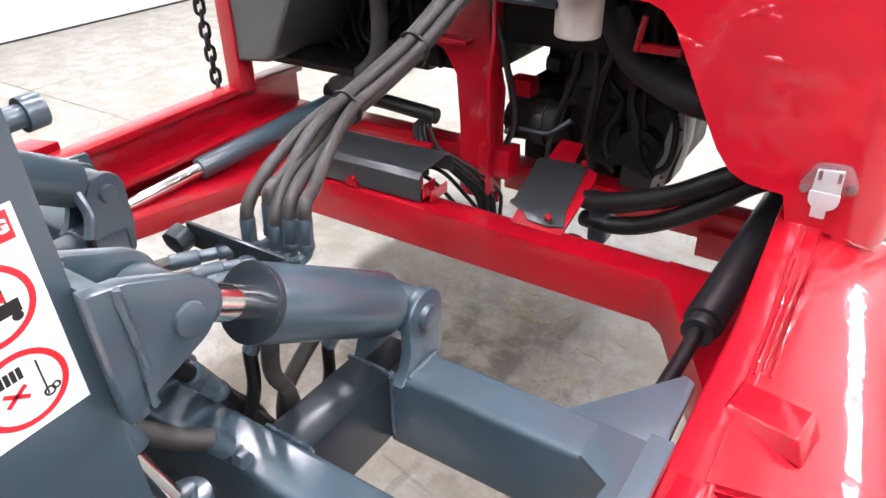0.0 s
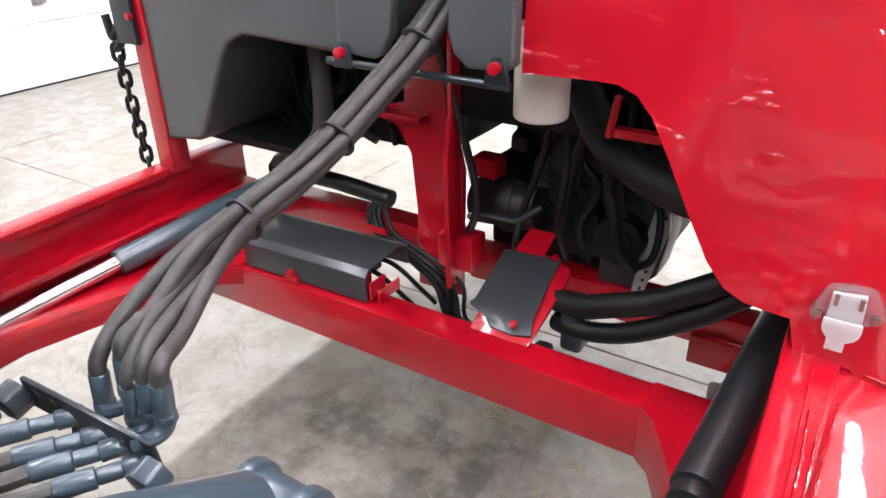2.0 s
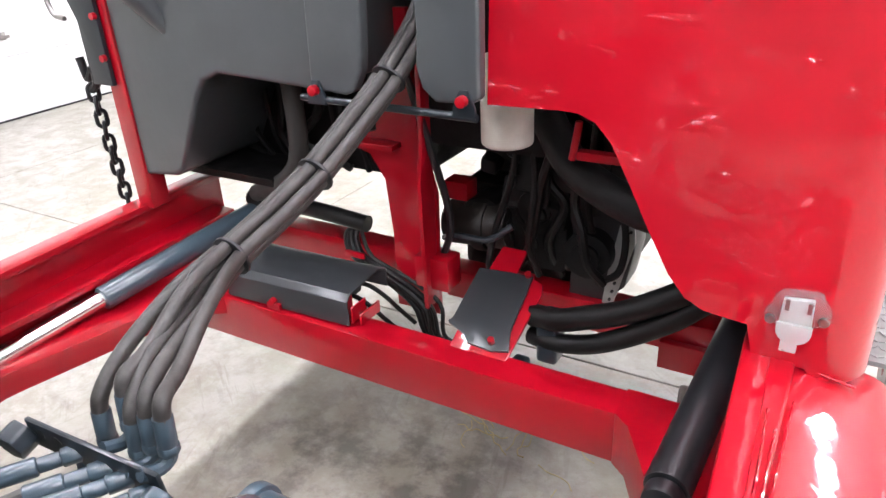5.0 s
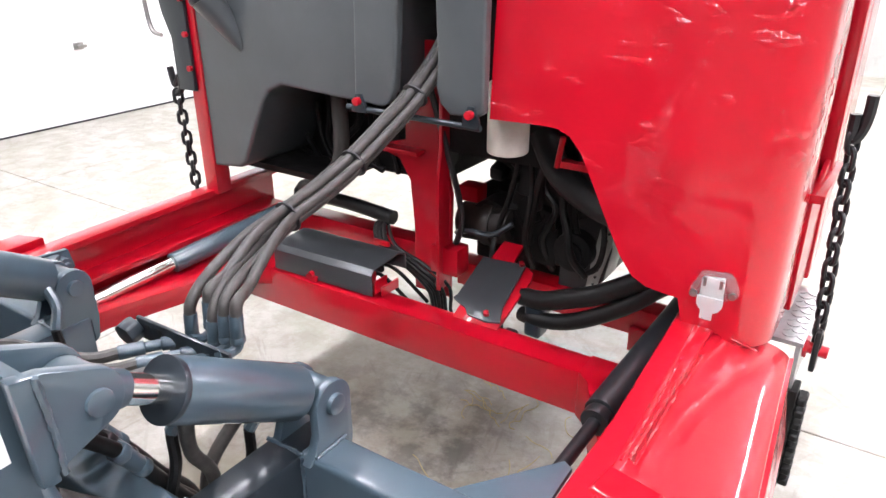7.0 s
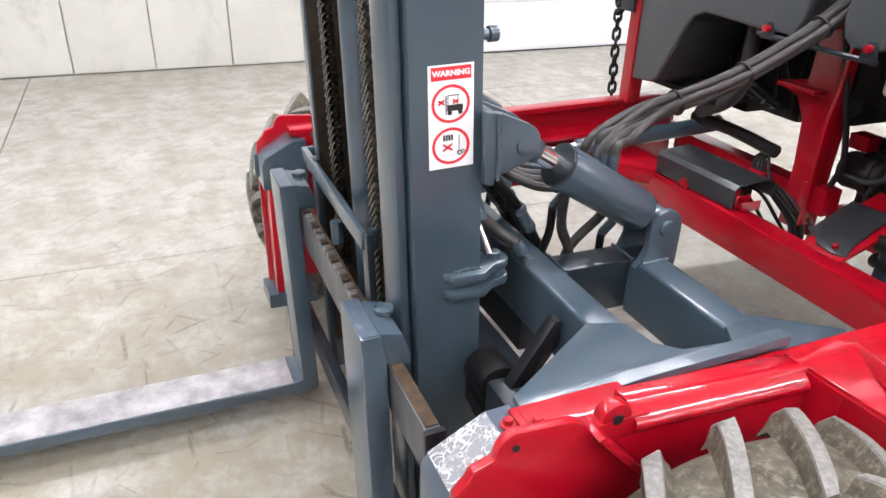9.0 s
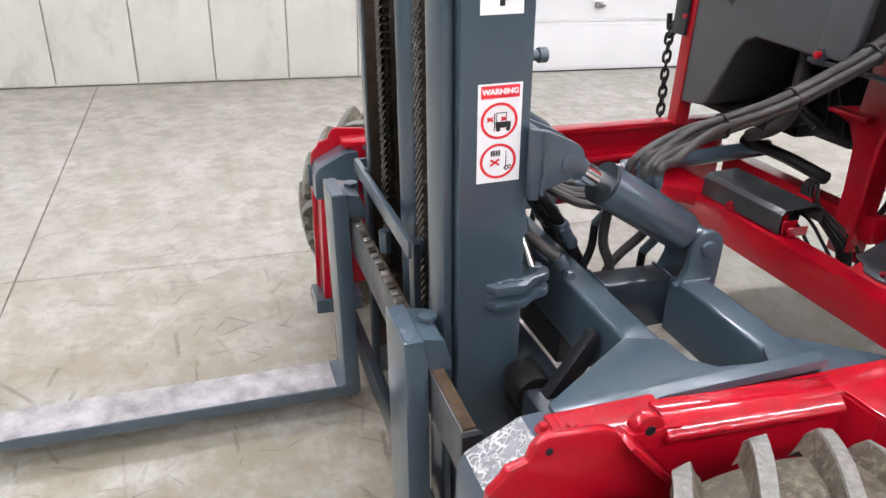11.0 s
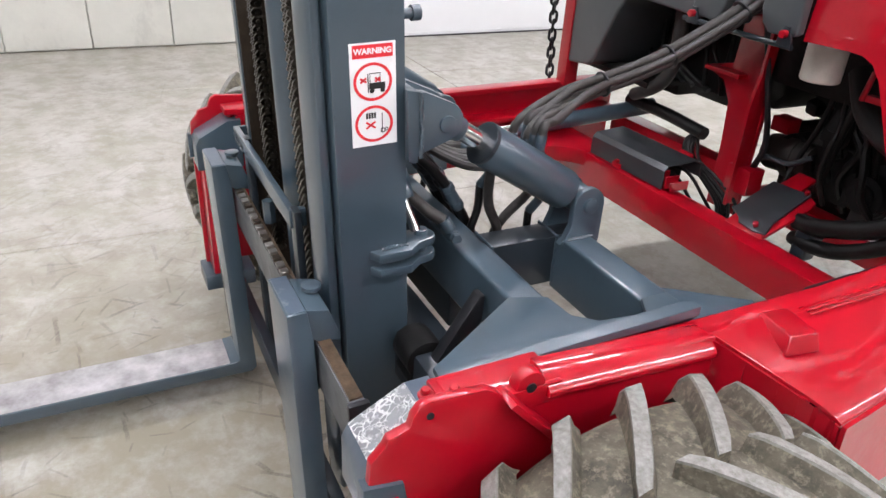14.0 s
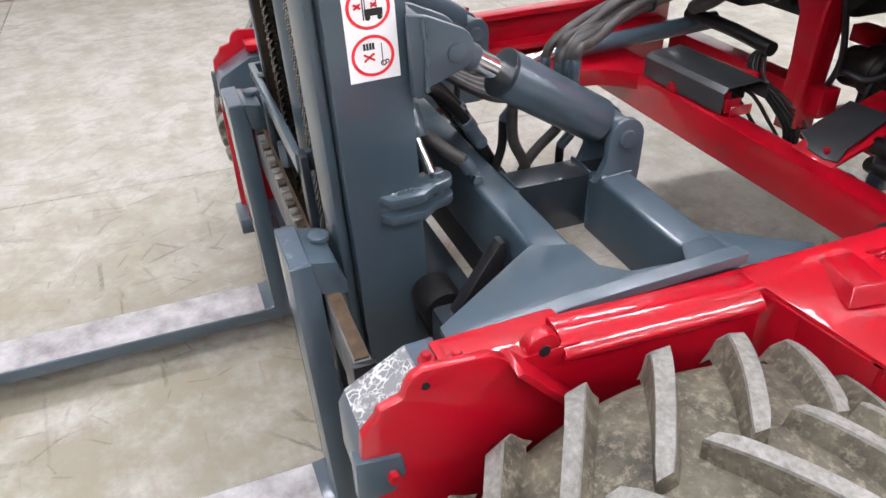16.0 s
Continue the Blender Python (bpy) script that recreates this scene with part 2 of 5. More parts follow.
def wall_mat(name, col):
    m, nt, b = nodes_of(name)
    c = mix(nt, ramp(nt, noise_of(nt, 1.6, 7, 0.65), [(0.35, (0,) * 3), (0.7, (1,) * 3)]), tuple(v * 0.86 for v in col), col)
    c = mix(nt, ramp(nt, noise_of(nt, 12, 6, 0.7), [(0.58, (0,) * 3), (0.75, (0.35,) * 3)]), c, tuple(v * 0.75 for v in col))
    c = mix(nt, ramp(nt, noise_of(nt, 2.6, 8, 0.75, None, (1, 1, 0.6)), [(0.52, (0,) * 3), (0.62, (0.5,) * 3)]), c, (col[0] * 0.66, col[1] * 0.66, col[2] * 0.66))
    nt.links.new(c, b.inputs["Base Color"])
    b.inputs["Roughness"].default_value = 0.75
    bump(nt, b, noise_of(nt, 25, 6), 0.5, 0.002)
    return m



PANEL_WHITE = wall_mat("wall_panel_concrete", (0.62, 0.61, 0.54))
DOOR_WHITE = plain("door_white", (0.74, 0.74, 0.73), 0.35, 0, 0.03, 3)
CEIL = plain("ceiling_white", (0.5, 0.5, 0.49), 0.8, 0, 0.05, 2)


def tyre_mat():
    m, nt, b = nodes_of("dusty_tyre_rubber")
    c = mix(nt, ramp(nt, noise_of(nt, 16, 8, 0.7), [(0.35, (0,) * 3), (0.65, (1,) * 3)]), (0.036, 0.031, 0.021), (0.125, 0.11, 0.077))
    c = mix(nt, ramp(nt, noise_of(nt, 70, 5, 0.7), [(0.5, (0,) * 3), (0.66, (0.75,) * 3)]), c, (0.22, 0.19, 0.135))
    nt.links.new(c, b.inputs["Base Color"])
    b.inputs["Roughness"].default_value = 0.75
    bump(nt, b, noise_of(nt, 90, 6), 0.5, 0.0015)
    return m


TYRE = tyre_mat()
LUG = plain("lug_worn_rubber", (0.25, 0.245, 0.225), 0.6, 0, 0.4, 85, 0.0012, (0.115, 0.108, 0.09))


def glow(name, col, power):
    m, nt, b = nodes_of(name)
    b.inputs["Base Color"].default_value = (0.9, 0.9, 0.9, 1)
    b.inputs["Emission Color"].default_value, b.inputs["Emission Strength"].default_value = (*col, 1), power
    return m


DIFFUSER = glow("diffuser_glow", (0.97, 0.97, 1.07), LAMP_POWER)

# ---- mesh helpers ----


def bx(bm, x0, x1, y0, y1, z0, z1, m=None):
    vs = [bm.verts.new((x, y, z)) for x in (x0, x1) for y in (y0, y1) for z in (z0, z1)]
    for f in ((0, 1, 3, 2), (4, 6, 7, 5), (0, 4, 5, 1), (2, 3, 7, 6), (0, 2, 6, 4), (1, 5, 7, 3)):
        bm.faces.new([vs[i] for i in f])
    if m is not None:
        bmesh.ops.transform(bm, matrix=m, verts=vs)
    return vs


def prism(bm, pts, axis, a, b):
    """A flat outline pushed from a to b along an axis; pts are the other two coordinates in order."""
    def put(u, v, w):
        return {"x": (w, u, v), "y": (u, w, v), "z": (u, v, w)}[axis]
    lo, hi = [bm.verts.new(put(u, v, a)) for u, v in pts], [bm.verts.new(put(u, v, b)) for u, v in pts]
    bm.faces.new(lo)
    bm.faces.new(hi[::-1])
    n = len(pts)
    for i in range(n):
        bm.faces.new([lo[i], hi[i], hi[(i + 1) % n], lo[(i + 1) % n]])
    return lo + hi


def cyl(bm, p, q, r, n=20, r2=None, caps=True):
    p, q = Vector(p), Vector(q)
    t = (q - p).to_track_quat("Z", "Y").to_matrix()
    rings = []
    for c, rr in ((p, r), (q, r if r2 is None else r2)):
        rings.append([bm.verts.new(c + t @ Vector((rr * math.cos(k * math.tau / n), rr * math.sin(k * math.tau / n), 0))) for k in range(n)])
    for k in range(n):
        bm.faces.new([rings[0][k], rings[0][(k + 1) % n], rings[1][(k + 1) % n], rings[1][k]])
    if caps:
        bm.faces.new(rings[0][::-1])
        bm.faces.new(rings[1])
    return rings[0] + rings[1]


def smooth_path(pts, per=6):
    pts = [Vector(p) for p in pts]
    if len(pts) < 3:
        return pts
    ext = [2 * pts[0] - pts[1]] + pts + [2 * pts[-1] - pts[-2]]
    out = []
    for i in range(1, len(ext) - 2):
        a, b, c, d = ext[i - 1:i + 3]
        for k in range(per):
            s = k / per
            out.append(0.5 * ((2 * b) + (c - a) * s + (2 * a - 5 * b + 4 * c - d) * s * s + (3 * b - a - 3 * c + d) * s ** 3))
    return out + [pts[-1]]


def tube(bm, pts, r, n=9, per=6):
    path = smooth_path(pts, per)
    up, prev = None, None
    for i, p in enumerate(path):
        d = (path[min(i + 1, len(path) - 1)] - path[max(i - 1, 0)]).normalized()
        if up is None:
            up = d.orthogonal().normalized()
        up = (up - d * up.dot(d)).normalized()
        side = d.cross(up)
        ring = [bm.verts.new(p + r * (math.cos(k * math.tau / n) * up + math.sin(k * math.tau / n) * side)) for k in range(n)]
        if prev:
            for k in range(n):
                bm.faces.new([prev[k], prev[(k + 1) % n], ring[(k + 1) % n], ring[k]])
        else:
            bm.faces.new(ring[::-1])
        prev = ring
    bm.faces.new(prev)


AT = {}
HERE = [Matrix.Identity(4)]


def here(x=0.0, y=0.0, z=0.0):
    """Sets the offset of the section that follows."""
    HERE[0] = Matrix.Translation((x, y, z))


def thing(name, at, label, category, group="", kind=""):
    e = new(name)
    e.empty_display_size = 0.1
    e.location = at
    AT[e.name] = Vector(at)
    return tagged(e, label, category, group, kind)


def mesh_of(name, bm, mat, bev=0.0, seg=2, angle=38):
    bmesh.ops.recalc_face_normals(bm, faces=bm.faces)
    if bev:
        ed = [e for e in bm.edges if len(e.link_faces) == 2 and e.calc_face_angle(0) > radians(30)]
        bmesh.ops.bevel(bm, geom=ed, offset=bev, segments=seg, affect="EDGES", profile=0.6, clamp_overlap=True)
    for f in bm.faces:
        f.smooth = True
    me = bpy.data.meshes.new(name)
    bm.to_mesh(me)
    bm.free()
    me.set_sharp_from_angle(angle=radians(angle))
    me.materials.append(mat)
    return me


def part(name, bm, mat, parent, label="", bev=0.0, seg=2, m=None, angle=38):
    bmesh.ops.transform(bm, matrix=HERE[0] @ m if m is not None else HERE[0], verts=bm.verts)
    lo = [min(v.co[i] for v in bm.verts) for i in range(3)]
    hi = [max(v.co[i] for v in bm.verts) for i in range(3)]
    c = Vector([(a + b) / 2 for a, b in zip(lo, hi)])
    bmesh.ops.translate(bm, vec=-c, verts=bm.verts)
    ob = new(name, mesh_of(name, bm, mat, bev, seg, angle))
    AT[ob.name] = c
    ob.location = c
    if parent is not None:
        ob.parent = parent
        ob.location = c - AT[parent.name]
    return tagged(ob, label) if label else ob


def solid(name, bm, mat, label, category, group="", kind="", bev=0.0, angle=38):
    return tagged(part(name, bm, mat, None, "", bev, angle=angle), label, category, group, kind)


def BM():
    return bmesh.new()


XC = -0.88


def mir(x):
    return 2 * XC - x


TILTED = Matrix.Translation((0.008, 0.016, 1.498)) @ Matrix.Rotation(radians(2.3), 4, "X") @ Matrix.Translation((0, 0, -1.5))

# ---- the hall ----
X0, X1, Y0, Y1, TOP = -6.15, 7.6, -8.5, 9.7, 4.6

bm = BM()
bx(bm, -7.2, X1 + 0.3, Y0 - 0.3, Y1 + 0.3, -0.15, -0.006)
sub = solid("floor", bm, plain("joint_dark", (0.16, 0.145, 0.12), 0.8), "pale trowelled concrete workshop floor with saw-cut joints", "floor", kind="structure")
XS, YS = [-7.0, -4.78, -2.476, -0.17, 2.13, 4.43, 7.8], [-8.6, -4.71, -1.187, 2.34, 5.87, 9.8]
for i in range(len(XS) - 1):
    for j in range(len(YS) - 1):
        bm = BM()
        g = 0.003
        bx(bm, XS[i] + g, XS[i + 1] - g, YS[j] + g, YS[j + 1] - g, -0.1, 0.0)
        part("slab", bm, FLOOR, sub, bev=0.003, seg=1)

bm = BM()
bx(bm, X0 - 0.4, X0 - 0.03, Y0 - 0.3, 2.13, -0.15, TOP)
wall = solid("wall_west", bm, plain("grout", (0.6, 0.59, 0.53), 0.9), "off-white precast concrete wall of narrow panels", "wall", kind="structure")
edges = [2.13] + [1.766 - 0.655 * k for k in range(17)]
for a, b in zip(edges[1:], edges[:-1]):
    bm = BM()
    lean = random.uniform(0, 0.006)
    bx(bm, X0 - 0.05, X0 + lean, a + 0.0045, b - 0.0045, 0.012, 1.25)
    part("wall_panel", bm, PANEL_WHITE, wall, bev=0.012, seg=2)

bm = BM()
bx(bm, X0 - 0.029, X0 - 0.004, Y0, 2.13, 1.254, TOP)
part("upper_lining", bm, DOOR_WHITE, wall, "white lining above the concrete panels", bev=0.004)
bm = BM()
bx(bm, X0 - 0.4, X0 - 0.05, 6.2, Y1 + 0.3, -0.15, TOP)
bx(bm, X0 - 0.4, X0 - 0.05, 2.13, 6.2, 3.3, TOP)
solid("wall_west_side", bm, PANEL_WHITE, "off-white concrete wall around the overhead door", "wall", kind="structure")
# east and south walls are unseen, toned dark to cut bounced light and reflections
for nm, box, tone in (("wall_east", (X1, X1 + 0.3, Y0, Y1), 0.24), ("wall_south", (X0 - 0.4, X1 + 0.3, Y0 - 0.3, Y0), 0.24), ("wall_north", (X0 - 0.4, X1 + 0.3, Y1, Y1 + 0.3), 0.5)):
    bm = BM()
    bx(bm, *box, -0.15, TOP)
    solid(nm, bm, wall_mat(nm + "_paint", (tone, tone * 0.98, tone * 0.92)), "plain concrete wall that closes the workshop hall", "wall", kind="structure")
bm = BM()
bx(bm, X0 - 0.4, X1 + 0.3, Y0 - 0.3, Y1 + 0.3, TOP, TOP + 0.2)
solid("ceiling", bm, CEIL, "plain white flat workshop ceiling", "ceiling", kind="structure")

# overhead door with its jamb and track
DX = -6.09
door = thing("door_1", (DX, 4.2, 0), "white sectional overhead door, closed, with ribbed panels", "door", kind="structure")
for k, (a, b) in enumerate(((0.012, 0.495), (0.5, 1.06), (1.065, 1.625), (1.63, 2.19), (2.195, 2.755), (2.76, 3.3))):
    bm = BM()
    bx(bm, DX - 0.045, DX, 2.32, 6.18, a, b)
    pan = part("door_section", bm, DOOR_WHITE, door, bev=0.006)
    for zz in (a + 0.03, b - 0.03):
        bm = BM()
        bx(bm, DX, DX + 0.006, 2.34, 6.16, zz - 0.006, zz + 0.006)
        part("rib", bm, DOOR_WHITE, pan, bev=0.002, seg=1)
    bm = BM()
    bx(bm, DX, DX + 0.02, 2.33, 2.4, b - 0.05, b + 0.04)
    cyl(bm, (DX + 0.02, 2.34, b), (DX + 0.02, 2.28, b), 0.012, 10)
    part("hinge", bm, STEEL, pan)
bm = BM()
bx(bm, DX, DX + 0.012, 3.55, 3.64, 0.63, 0.69)
cyl(bm, (DX + 0.012, 3.595, 0.66), (DX + 0.06, 3.595, 0.66), 0.014, 12)
bx(bm, DX + 0.055, DX + 0.07, 3.55, 3.64, 0.648, 0.672)
part("door_handle", bm, STEEL, door, "small steel latch handle", bev=0.003)
bm = BM()
bx(bm, DX - 0.03, DX + 0.01, 2.32, 6.18, 0.0, 0.014)
part("bottom_seal", bm, BLACK, door, "black rubber bottom seal")
bm = BM()
prism(bm, [(DX + 0.0, 2.25), (DX + 0.08, 2.25), (DX + 0.08, 2.265), (DX + 0.02, 2.265), (DX + 0.02, 2.31), (DX + 0.0, 2.31)], "z", 0.02, 3.3)
part("door_track", bm, STEEL, door, "galvanised vertical door track", bev=0.002, seg=1)
for zz in (0.12, 0.32, 0.62, 0.94):
    bm = BM()
    bx(bm, DX, DX + 0.05, 2.2, 2.262, zz - 0.02, zz + 0.02)
    cyl(bm, (DX + 0.05, 2.225, zz), (DX + 0.06, 2.225, zz), 0.01, 8)
    part("track_bracket", bm, STEEL, door, bev=0.003, seg=1)
bm = BM()
bx(bm, X0 - 0.06, X0 + 0.045, 2.14, 2.25, 0.0, 1.25)
jamb = solid("door_jamb", bm, DOOR_WHITE, "white painted jamb beside the overhead door", "jamb", kind="structure", bev=0.006)
bm = BM()
bx(bm, X0 - 0.06, X0 + 0.045, 2.14, 2.24, 1.252, 3.3)
solid("door_post", bm, WOOD, "bare wooden upper door post beside the overhead door", "post", kind="structure", bev=0.006)

# ceiling fixtures in long lines down the hall; those at y 8.2 added to brighten the rear floor
first = None
for gx in (-2.9, -0.2, 2.5, 5.2):
    for gy in (-4.3, -1.8, 0.7, 3.2, 5.7, 8.2):
        if first is None:
            first = thing("ceiling_light", (gx, gy, TOP - 0.5), "long white ceiling fixture with a glowing flat diffuser", "lamp", "ceiling lights")
            bm = BM()
            prism(bm, [(gx - 0.11, TOP - 0.42), (gx + 0.11, TOP - 0.42), (gx + 0.05, TOP - 0.36), (gx - 0.05, TOP - 0.36)], "y", gy - 1.16, gy + 1.16)
            part("housing", bm, WHITE, first, bev=0.004)
            bm = BM()
            bx(bm, gx - 0.1, gx + 0.1, gy - 1.12, gy + 1.12, TOP - 0.45, TOP - 0.424)
            part("diffuser", bm, DIFFUSER, first, "glowing flat diffuser")
            for s in (-1, 1):
                bm = BM()
                cyl(bm, (gx, gy + s * 0.9, TOP - 0.36), (gx, gy + s * 0.9, TOP), 0.006, 8)
                part("hanger", bm, STEEL, first)
        else:
            copy_thing(first, Matrix.Translation((gx, gy, TOP - 0.5)))

# ---- the truck-mounted forklift ----
lift = thing("forklift", (XC, 0.9, 0), "red truck-mounted forklift with slate-grey mast, parked with fork tips lowered", "forklift")


def smoothstep(a, b, s):
    s = max(0.0, min(1.0, s))
    return a + (b - a) * s


# legs: channel sections, near one straight, the other flaring outward at the rear
bm = BM()
prism(bm, [(-0.112, 0.14), (-0.046, 0.14), (-0.046, 0.66), (-0.04, 2.7), (-0.15, 2.7), (-0.13, 1.43), (-0.108, 1.0), (-0.106, 0.6)], "z", 0.797, 0.817)
for v in bm.verts:
    if v.co.y < 0.5:
        v.co.z += 0.012
leg_n = part("outrigger_leg", bm, RED, lift, "glossy red steel outrigger leg", bev=0.006, seg=3)
bm = BM()
prism(bm, [(0.1, 0.35), (0.1, 0.815), (0.66, 0.797), (2.7, 0.797), (2.7, 0.46), (0.9, 0.46), (0.6, 0.35)], "x", -0.06, -0.04)
part("web", bm, RED, leg_n)
GUS = [(-0.062, 0.9), (-0.12, 1.03), (-0.21, 1.2), (-0.3, 1.36), (-0.333, 1.386), (-0.333, 1.474), (-0.062, 1.474)]
bm = BM()
prism(bm, GUS, "z", 0.478, 0.606)
part("gusset_plate", bm, RED, leg_n, bev=0.003)

bm = BM()
FI = [(-1.6, 0.1), (-1.63, 0.5), (-1.668, 0.88), (-1.683, 1.12), (-1.7, 1.42), (-1.708, 1.75)]
FO = [(-1.777, 1.75), (-1.766, 1.47), (-1.756, 1.18), (-1.74, 0.92), (-1.71, 0.68), (-1.69, 0.3), (-1.67, 0.1)]
prism(bm, FI + FO, "z", 0.767, 0.787)
for v in bm.verts:
    if v.co.y < 0.35:
        v.co.z += 0.03
leg_f = part("outrigger_leg", bm, RED, lift, "glossy red steel outrigger leg", bev=0.004)
bm = BM()
WI = [(x - 0.03, y) for x, y in FI]
prism(bm, WI + [(x - 0.016, y) for x, y in reversed(WI)], "z", 0.47, 0.772)
part("web", bm, RED, leg_f)
bm = BM()
GF = [(-1.78, 1.5), (-1.388, 1.5), (-1.388, 1.386), (-1.43, 1.36), (-1.475, 1.3), (-1.52, 1.12), (-1.57, 0.917), (-1.6, 0.7), (-1.62, 0.3), (-1.68, 0.3)]
prism(bm, GF, "z", 0.55, 0.608)
part("gusset_plate", bm, RED, leg_f, bev=0.003)
bm = BM()
prism(bm, [(-1.632, 0.6), (-1.634, 1.17), (-1.65, 1.71), (-1.75, 1.71), (-1.72, 1.17), (-1.69, 0.6)], "z", 0.664, 0.682)
part("inner_lip", bm, RED, leg_f, bev=0.003)
bm = BM()
prism(bm, [(-1.742, 0.77), (-1.835, 0.8), (-1.83, 0.87), (-1.75, 0.9)], "z", 0.772, 0.802)
part("tag_block", bm, RED, leg_f, bev=0.005)
bm = BM()
cyl(bm, (-2.0, 0.66, 0.79), (-1.7, 0.68, 0.78), 0.014, 8)
part("fender_strut", bm, RED, leg_f)


CHIPPED = paint("chipped_slate", (0.075, 0.1, 0.13), 0.3, 0.002, 0.5, 0.9, (0.55, 0.55, 0.53), 0.8)


def worn_mat():
    m, nt, b = nodes_of("flaked_paint")
    v = nt.nodes.new("ShaderNodeTexVoronoi")
    v.feature = "DISTANCE_TO_EDGE"
    v.inputs["Scale"].default_value = 75
    pos = nt.nodes.new("ShaderNodeNewGeometry").outputs["Position"]
    warp = mix(nt, 0.06, pos, mix(nt, 1.0, noise_col(nt, 30), (1, 1, 1), "MULTIPLY"), "ADD")
    nt.links.new(warp, v.inputs["Vector"])
    f = ramp(nt, v.outputs["Distance"], [(0.04, (1,) * 3), (0.16, (0,) * 3)])
    f2 = ramp(nt, noise_of(nt, 40, 5, 0.6), [(0.4, (0,) * 3), (0.55, (1,) * 3)])
    k = mix(nt, 1.0, f, f2, "MULTIPLY")
    nt.links.new(mix(nt, k, (0.2, 0.205, 0.21), (0.62, 0.62, 0.61)), b.inputs["Base Color"])
    b.inputs["Roughness"].default_value = 0.32
    b.inputs["Metallic"].default_value = 0.4
    bump(nt, b, k, 0.8, 0.002)
    return m


def noise_col(nt, scale):
    n = nt.nodes.new("ShaderNodeTexNoise")
    n.inputs["Scale"].default_value = scale
    nt.links.new(nt.nodes.new("ShaderNodeNewGeometry").outputs["Position"], n.inputs["Vector"])
    return n.outputs["Color"]


WORN = worn_mat()


def nose(s, parent, worn=True):
    """The front end of a leg; s maps x from the near side."""
    def xs(a, b):
        return sorted((s(a), s(b)))
    bm = BM()
    prof = [(-0.004, 0.735), (0.0, 0.79), (0.021, 0.814), (0.026, 0.827), (0.058, 0.837), (0.063, 0.855), (0.072, 0.868), (0.086, 0.875), (0.18, 0.869), (0.2, 0.857), (0.215, 0.84), (0.312, 0.735), (0.33, 0.64), (0.2, 0.27), (0.0, 0.27)]
    prism(bm, prof, "x", *xs(-0.032, -0.015))
    p = part("nose_plate", bm, RED, parent, bev=0.004)
    bm = BM()
    cyl(bm, (s(-0.018), 0.089, 0.85), (s(-0.013), 0.089, 0.85), 0.006, 10)
    part("bolt_hole", bm, BLACK, p)
    bm = BM()
    prism(bm, [(-0.004, 0.745), (0.008, 0.768), (0.1, 0.818), (0.142, 0.82), (0.142, 0.66), (-0.004, 0.66)], "x", *xs(-0.135, -0.0335))
    slope = [(0.006, 0.768), (0.098, 0.8195), (0.103, 0.816), (0.01, 0.764)]
    bm2 = BM()
    prism(bm2, slope, "x", *xs(-0.132, -0.036))
    if worn:
        part("worn_face", bm2, WORN, parent, "flaked paint over bare metal")
    part("nose_cap", bm, CHIPPED if worn else SLATE, parent, "slate-grey nose cap with chipped worn paint", bev=0.003)
    bm = BM()
    bx(bm, *xs(-0.13, -0.034), 0.012, 0.07, 0.27, 0.658)
    part("nose_front", bm, RED, parent, bev=0.003)
    bm = BM()
    prism(bm, [(0.13, 0.79), (0.33, 0.79), (0.33, 0.829), (0.13, 0.827)], "x", *xs(-0.118, -0.034))
    part("nose_top", bm, RED, parent, bev=0.004)
    for bx_, by_, bz_ in ((-0.09, 0.117, 0.819), (-0.068, 0.154, 0.828)):
        bm = BM()
        cyl(bm, (s(bx_), by_, bz_), (s(bx_), by_, bz_ + 0.006), 0.013, 14)
        cyl(bm, (s(bx_), by_, bz_ + 0.005), (s(bx_), by_, bz_ + 0.015), 0.0085, 6)
        part("bolt", bm, RED, parent, bev=0.0015, seg=1)
    bm = BM()
    prism(bm, [(-0.014, 0.67), (-0.014, 0.752), (0.05, 0.742), (0.056, 0.71), (0.038, 0.676)], "x", *xs(-0.034, -0.008))
    f = part("foot_bracket", bm, SLATE, parent, bev=0.004)
    bm = BM()
    cyl(bm, (s(-0.008), 0.036, 0.712), (s(0.004), 0.036, 0.712), 0.009, 6)
    part("bolt", bm, RED, f)
    bm = BM()
    bx(bm, *xs(-0.14, -0.005), -0.02, 0.15, 0.215, 0.27)
    part("nose_foot", bm, SLATE, parent, bev=0.006)
    # lifting eye and fender strut
    bm = BM()
    prism(bm, [(0.234, 0.79)] + [(0.272 + 0.027 * math.cos(a), 0.829 + 0.027 * math.sin(a)) for a in [radians(d) for d in range(190, -11, -20)]] + [(0.312, 0.79)], "x", *xs(-0.062, -0.036))
    e = part("lifting_eye", bm, RED, parent, bev=0.004)
    bm = BM()
    cyl(bm, (s(-0.04), 0.272, 0.829), (s(-0.0335), 0.272, 0.829), 0.009, 14)
    part("eye_hole", bm, BLACK, e)
    bm = BM()
    prism(bm, [(0.206, 0.845), (0.216, 0.851), (0.318, 0.742), (0.308, 0.734)], "x", *xs(-0.04, 0.012))
    part("fender_strut", bm, RED, parent, bev=0.003)


nose(lambda x: x, leg_n)
here(0.04, 0.005, -0.035)
nose(mir, leg_f, False)
here()

# chamfered outer edge of the near leg
bm = BM()
prism(bm, [(-0.09, 0.8405), (-0.064, 0.8405), (-0.056, 0.839), (-0.031, 0.823), (-0.025, 0.815), (-0.025, 0.808), (-0.03, 0.804), (-0.09, 0.804)], "y", 0.302, 0.66)
for v in bm.verts:
    v.co.z -= 0.021 * (v.co.y - 0.3) / 0.36
part("rolled_edge", bm, RED_EDGE, leg_n, bev=0.0015)

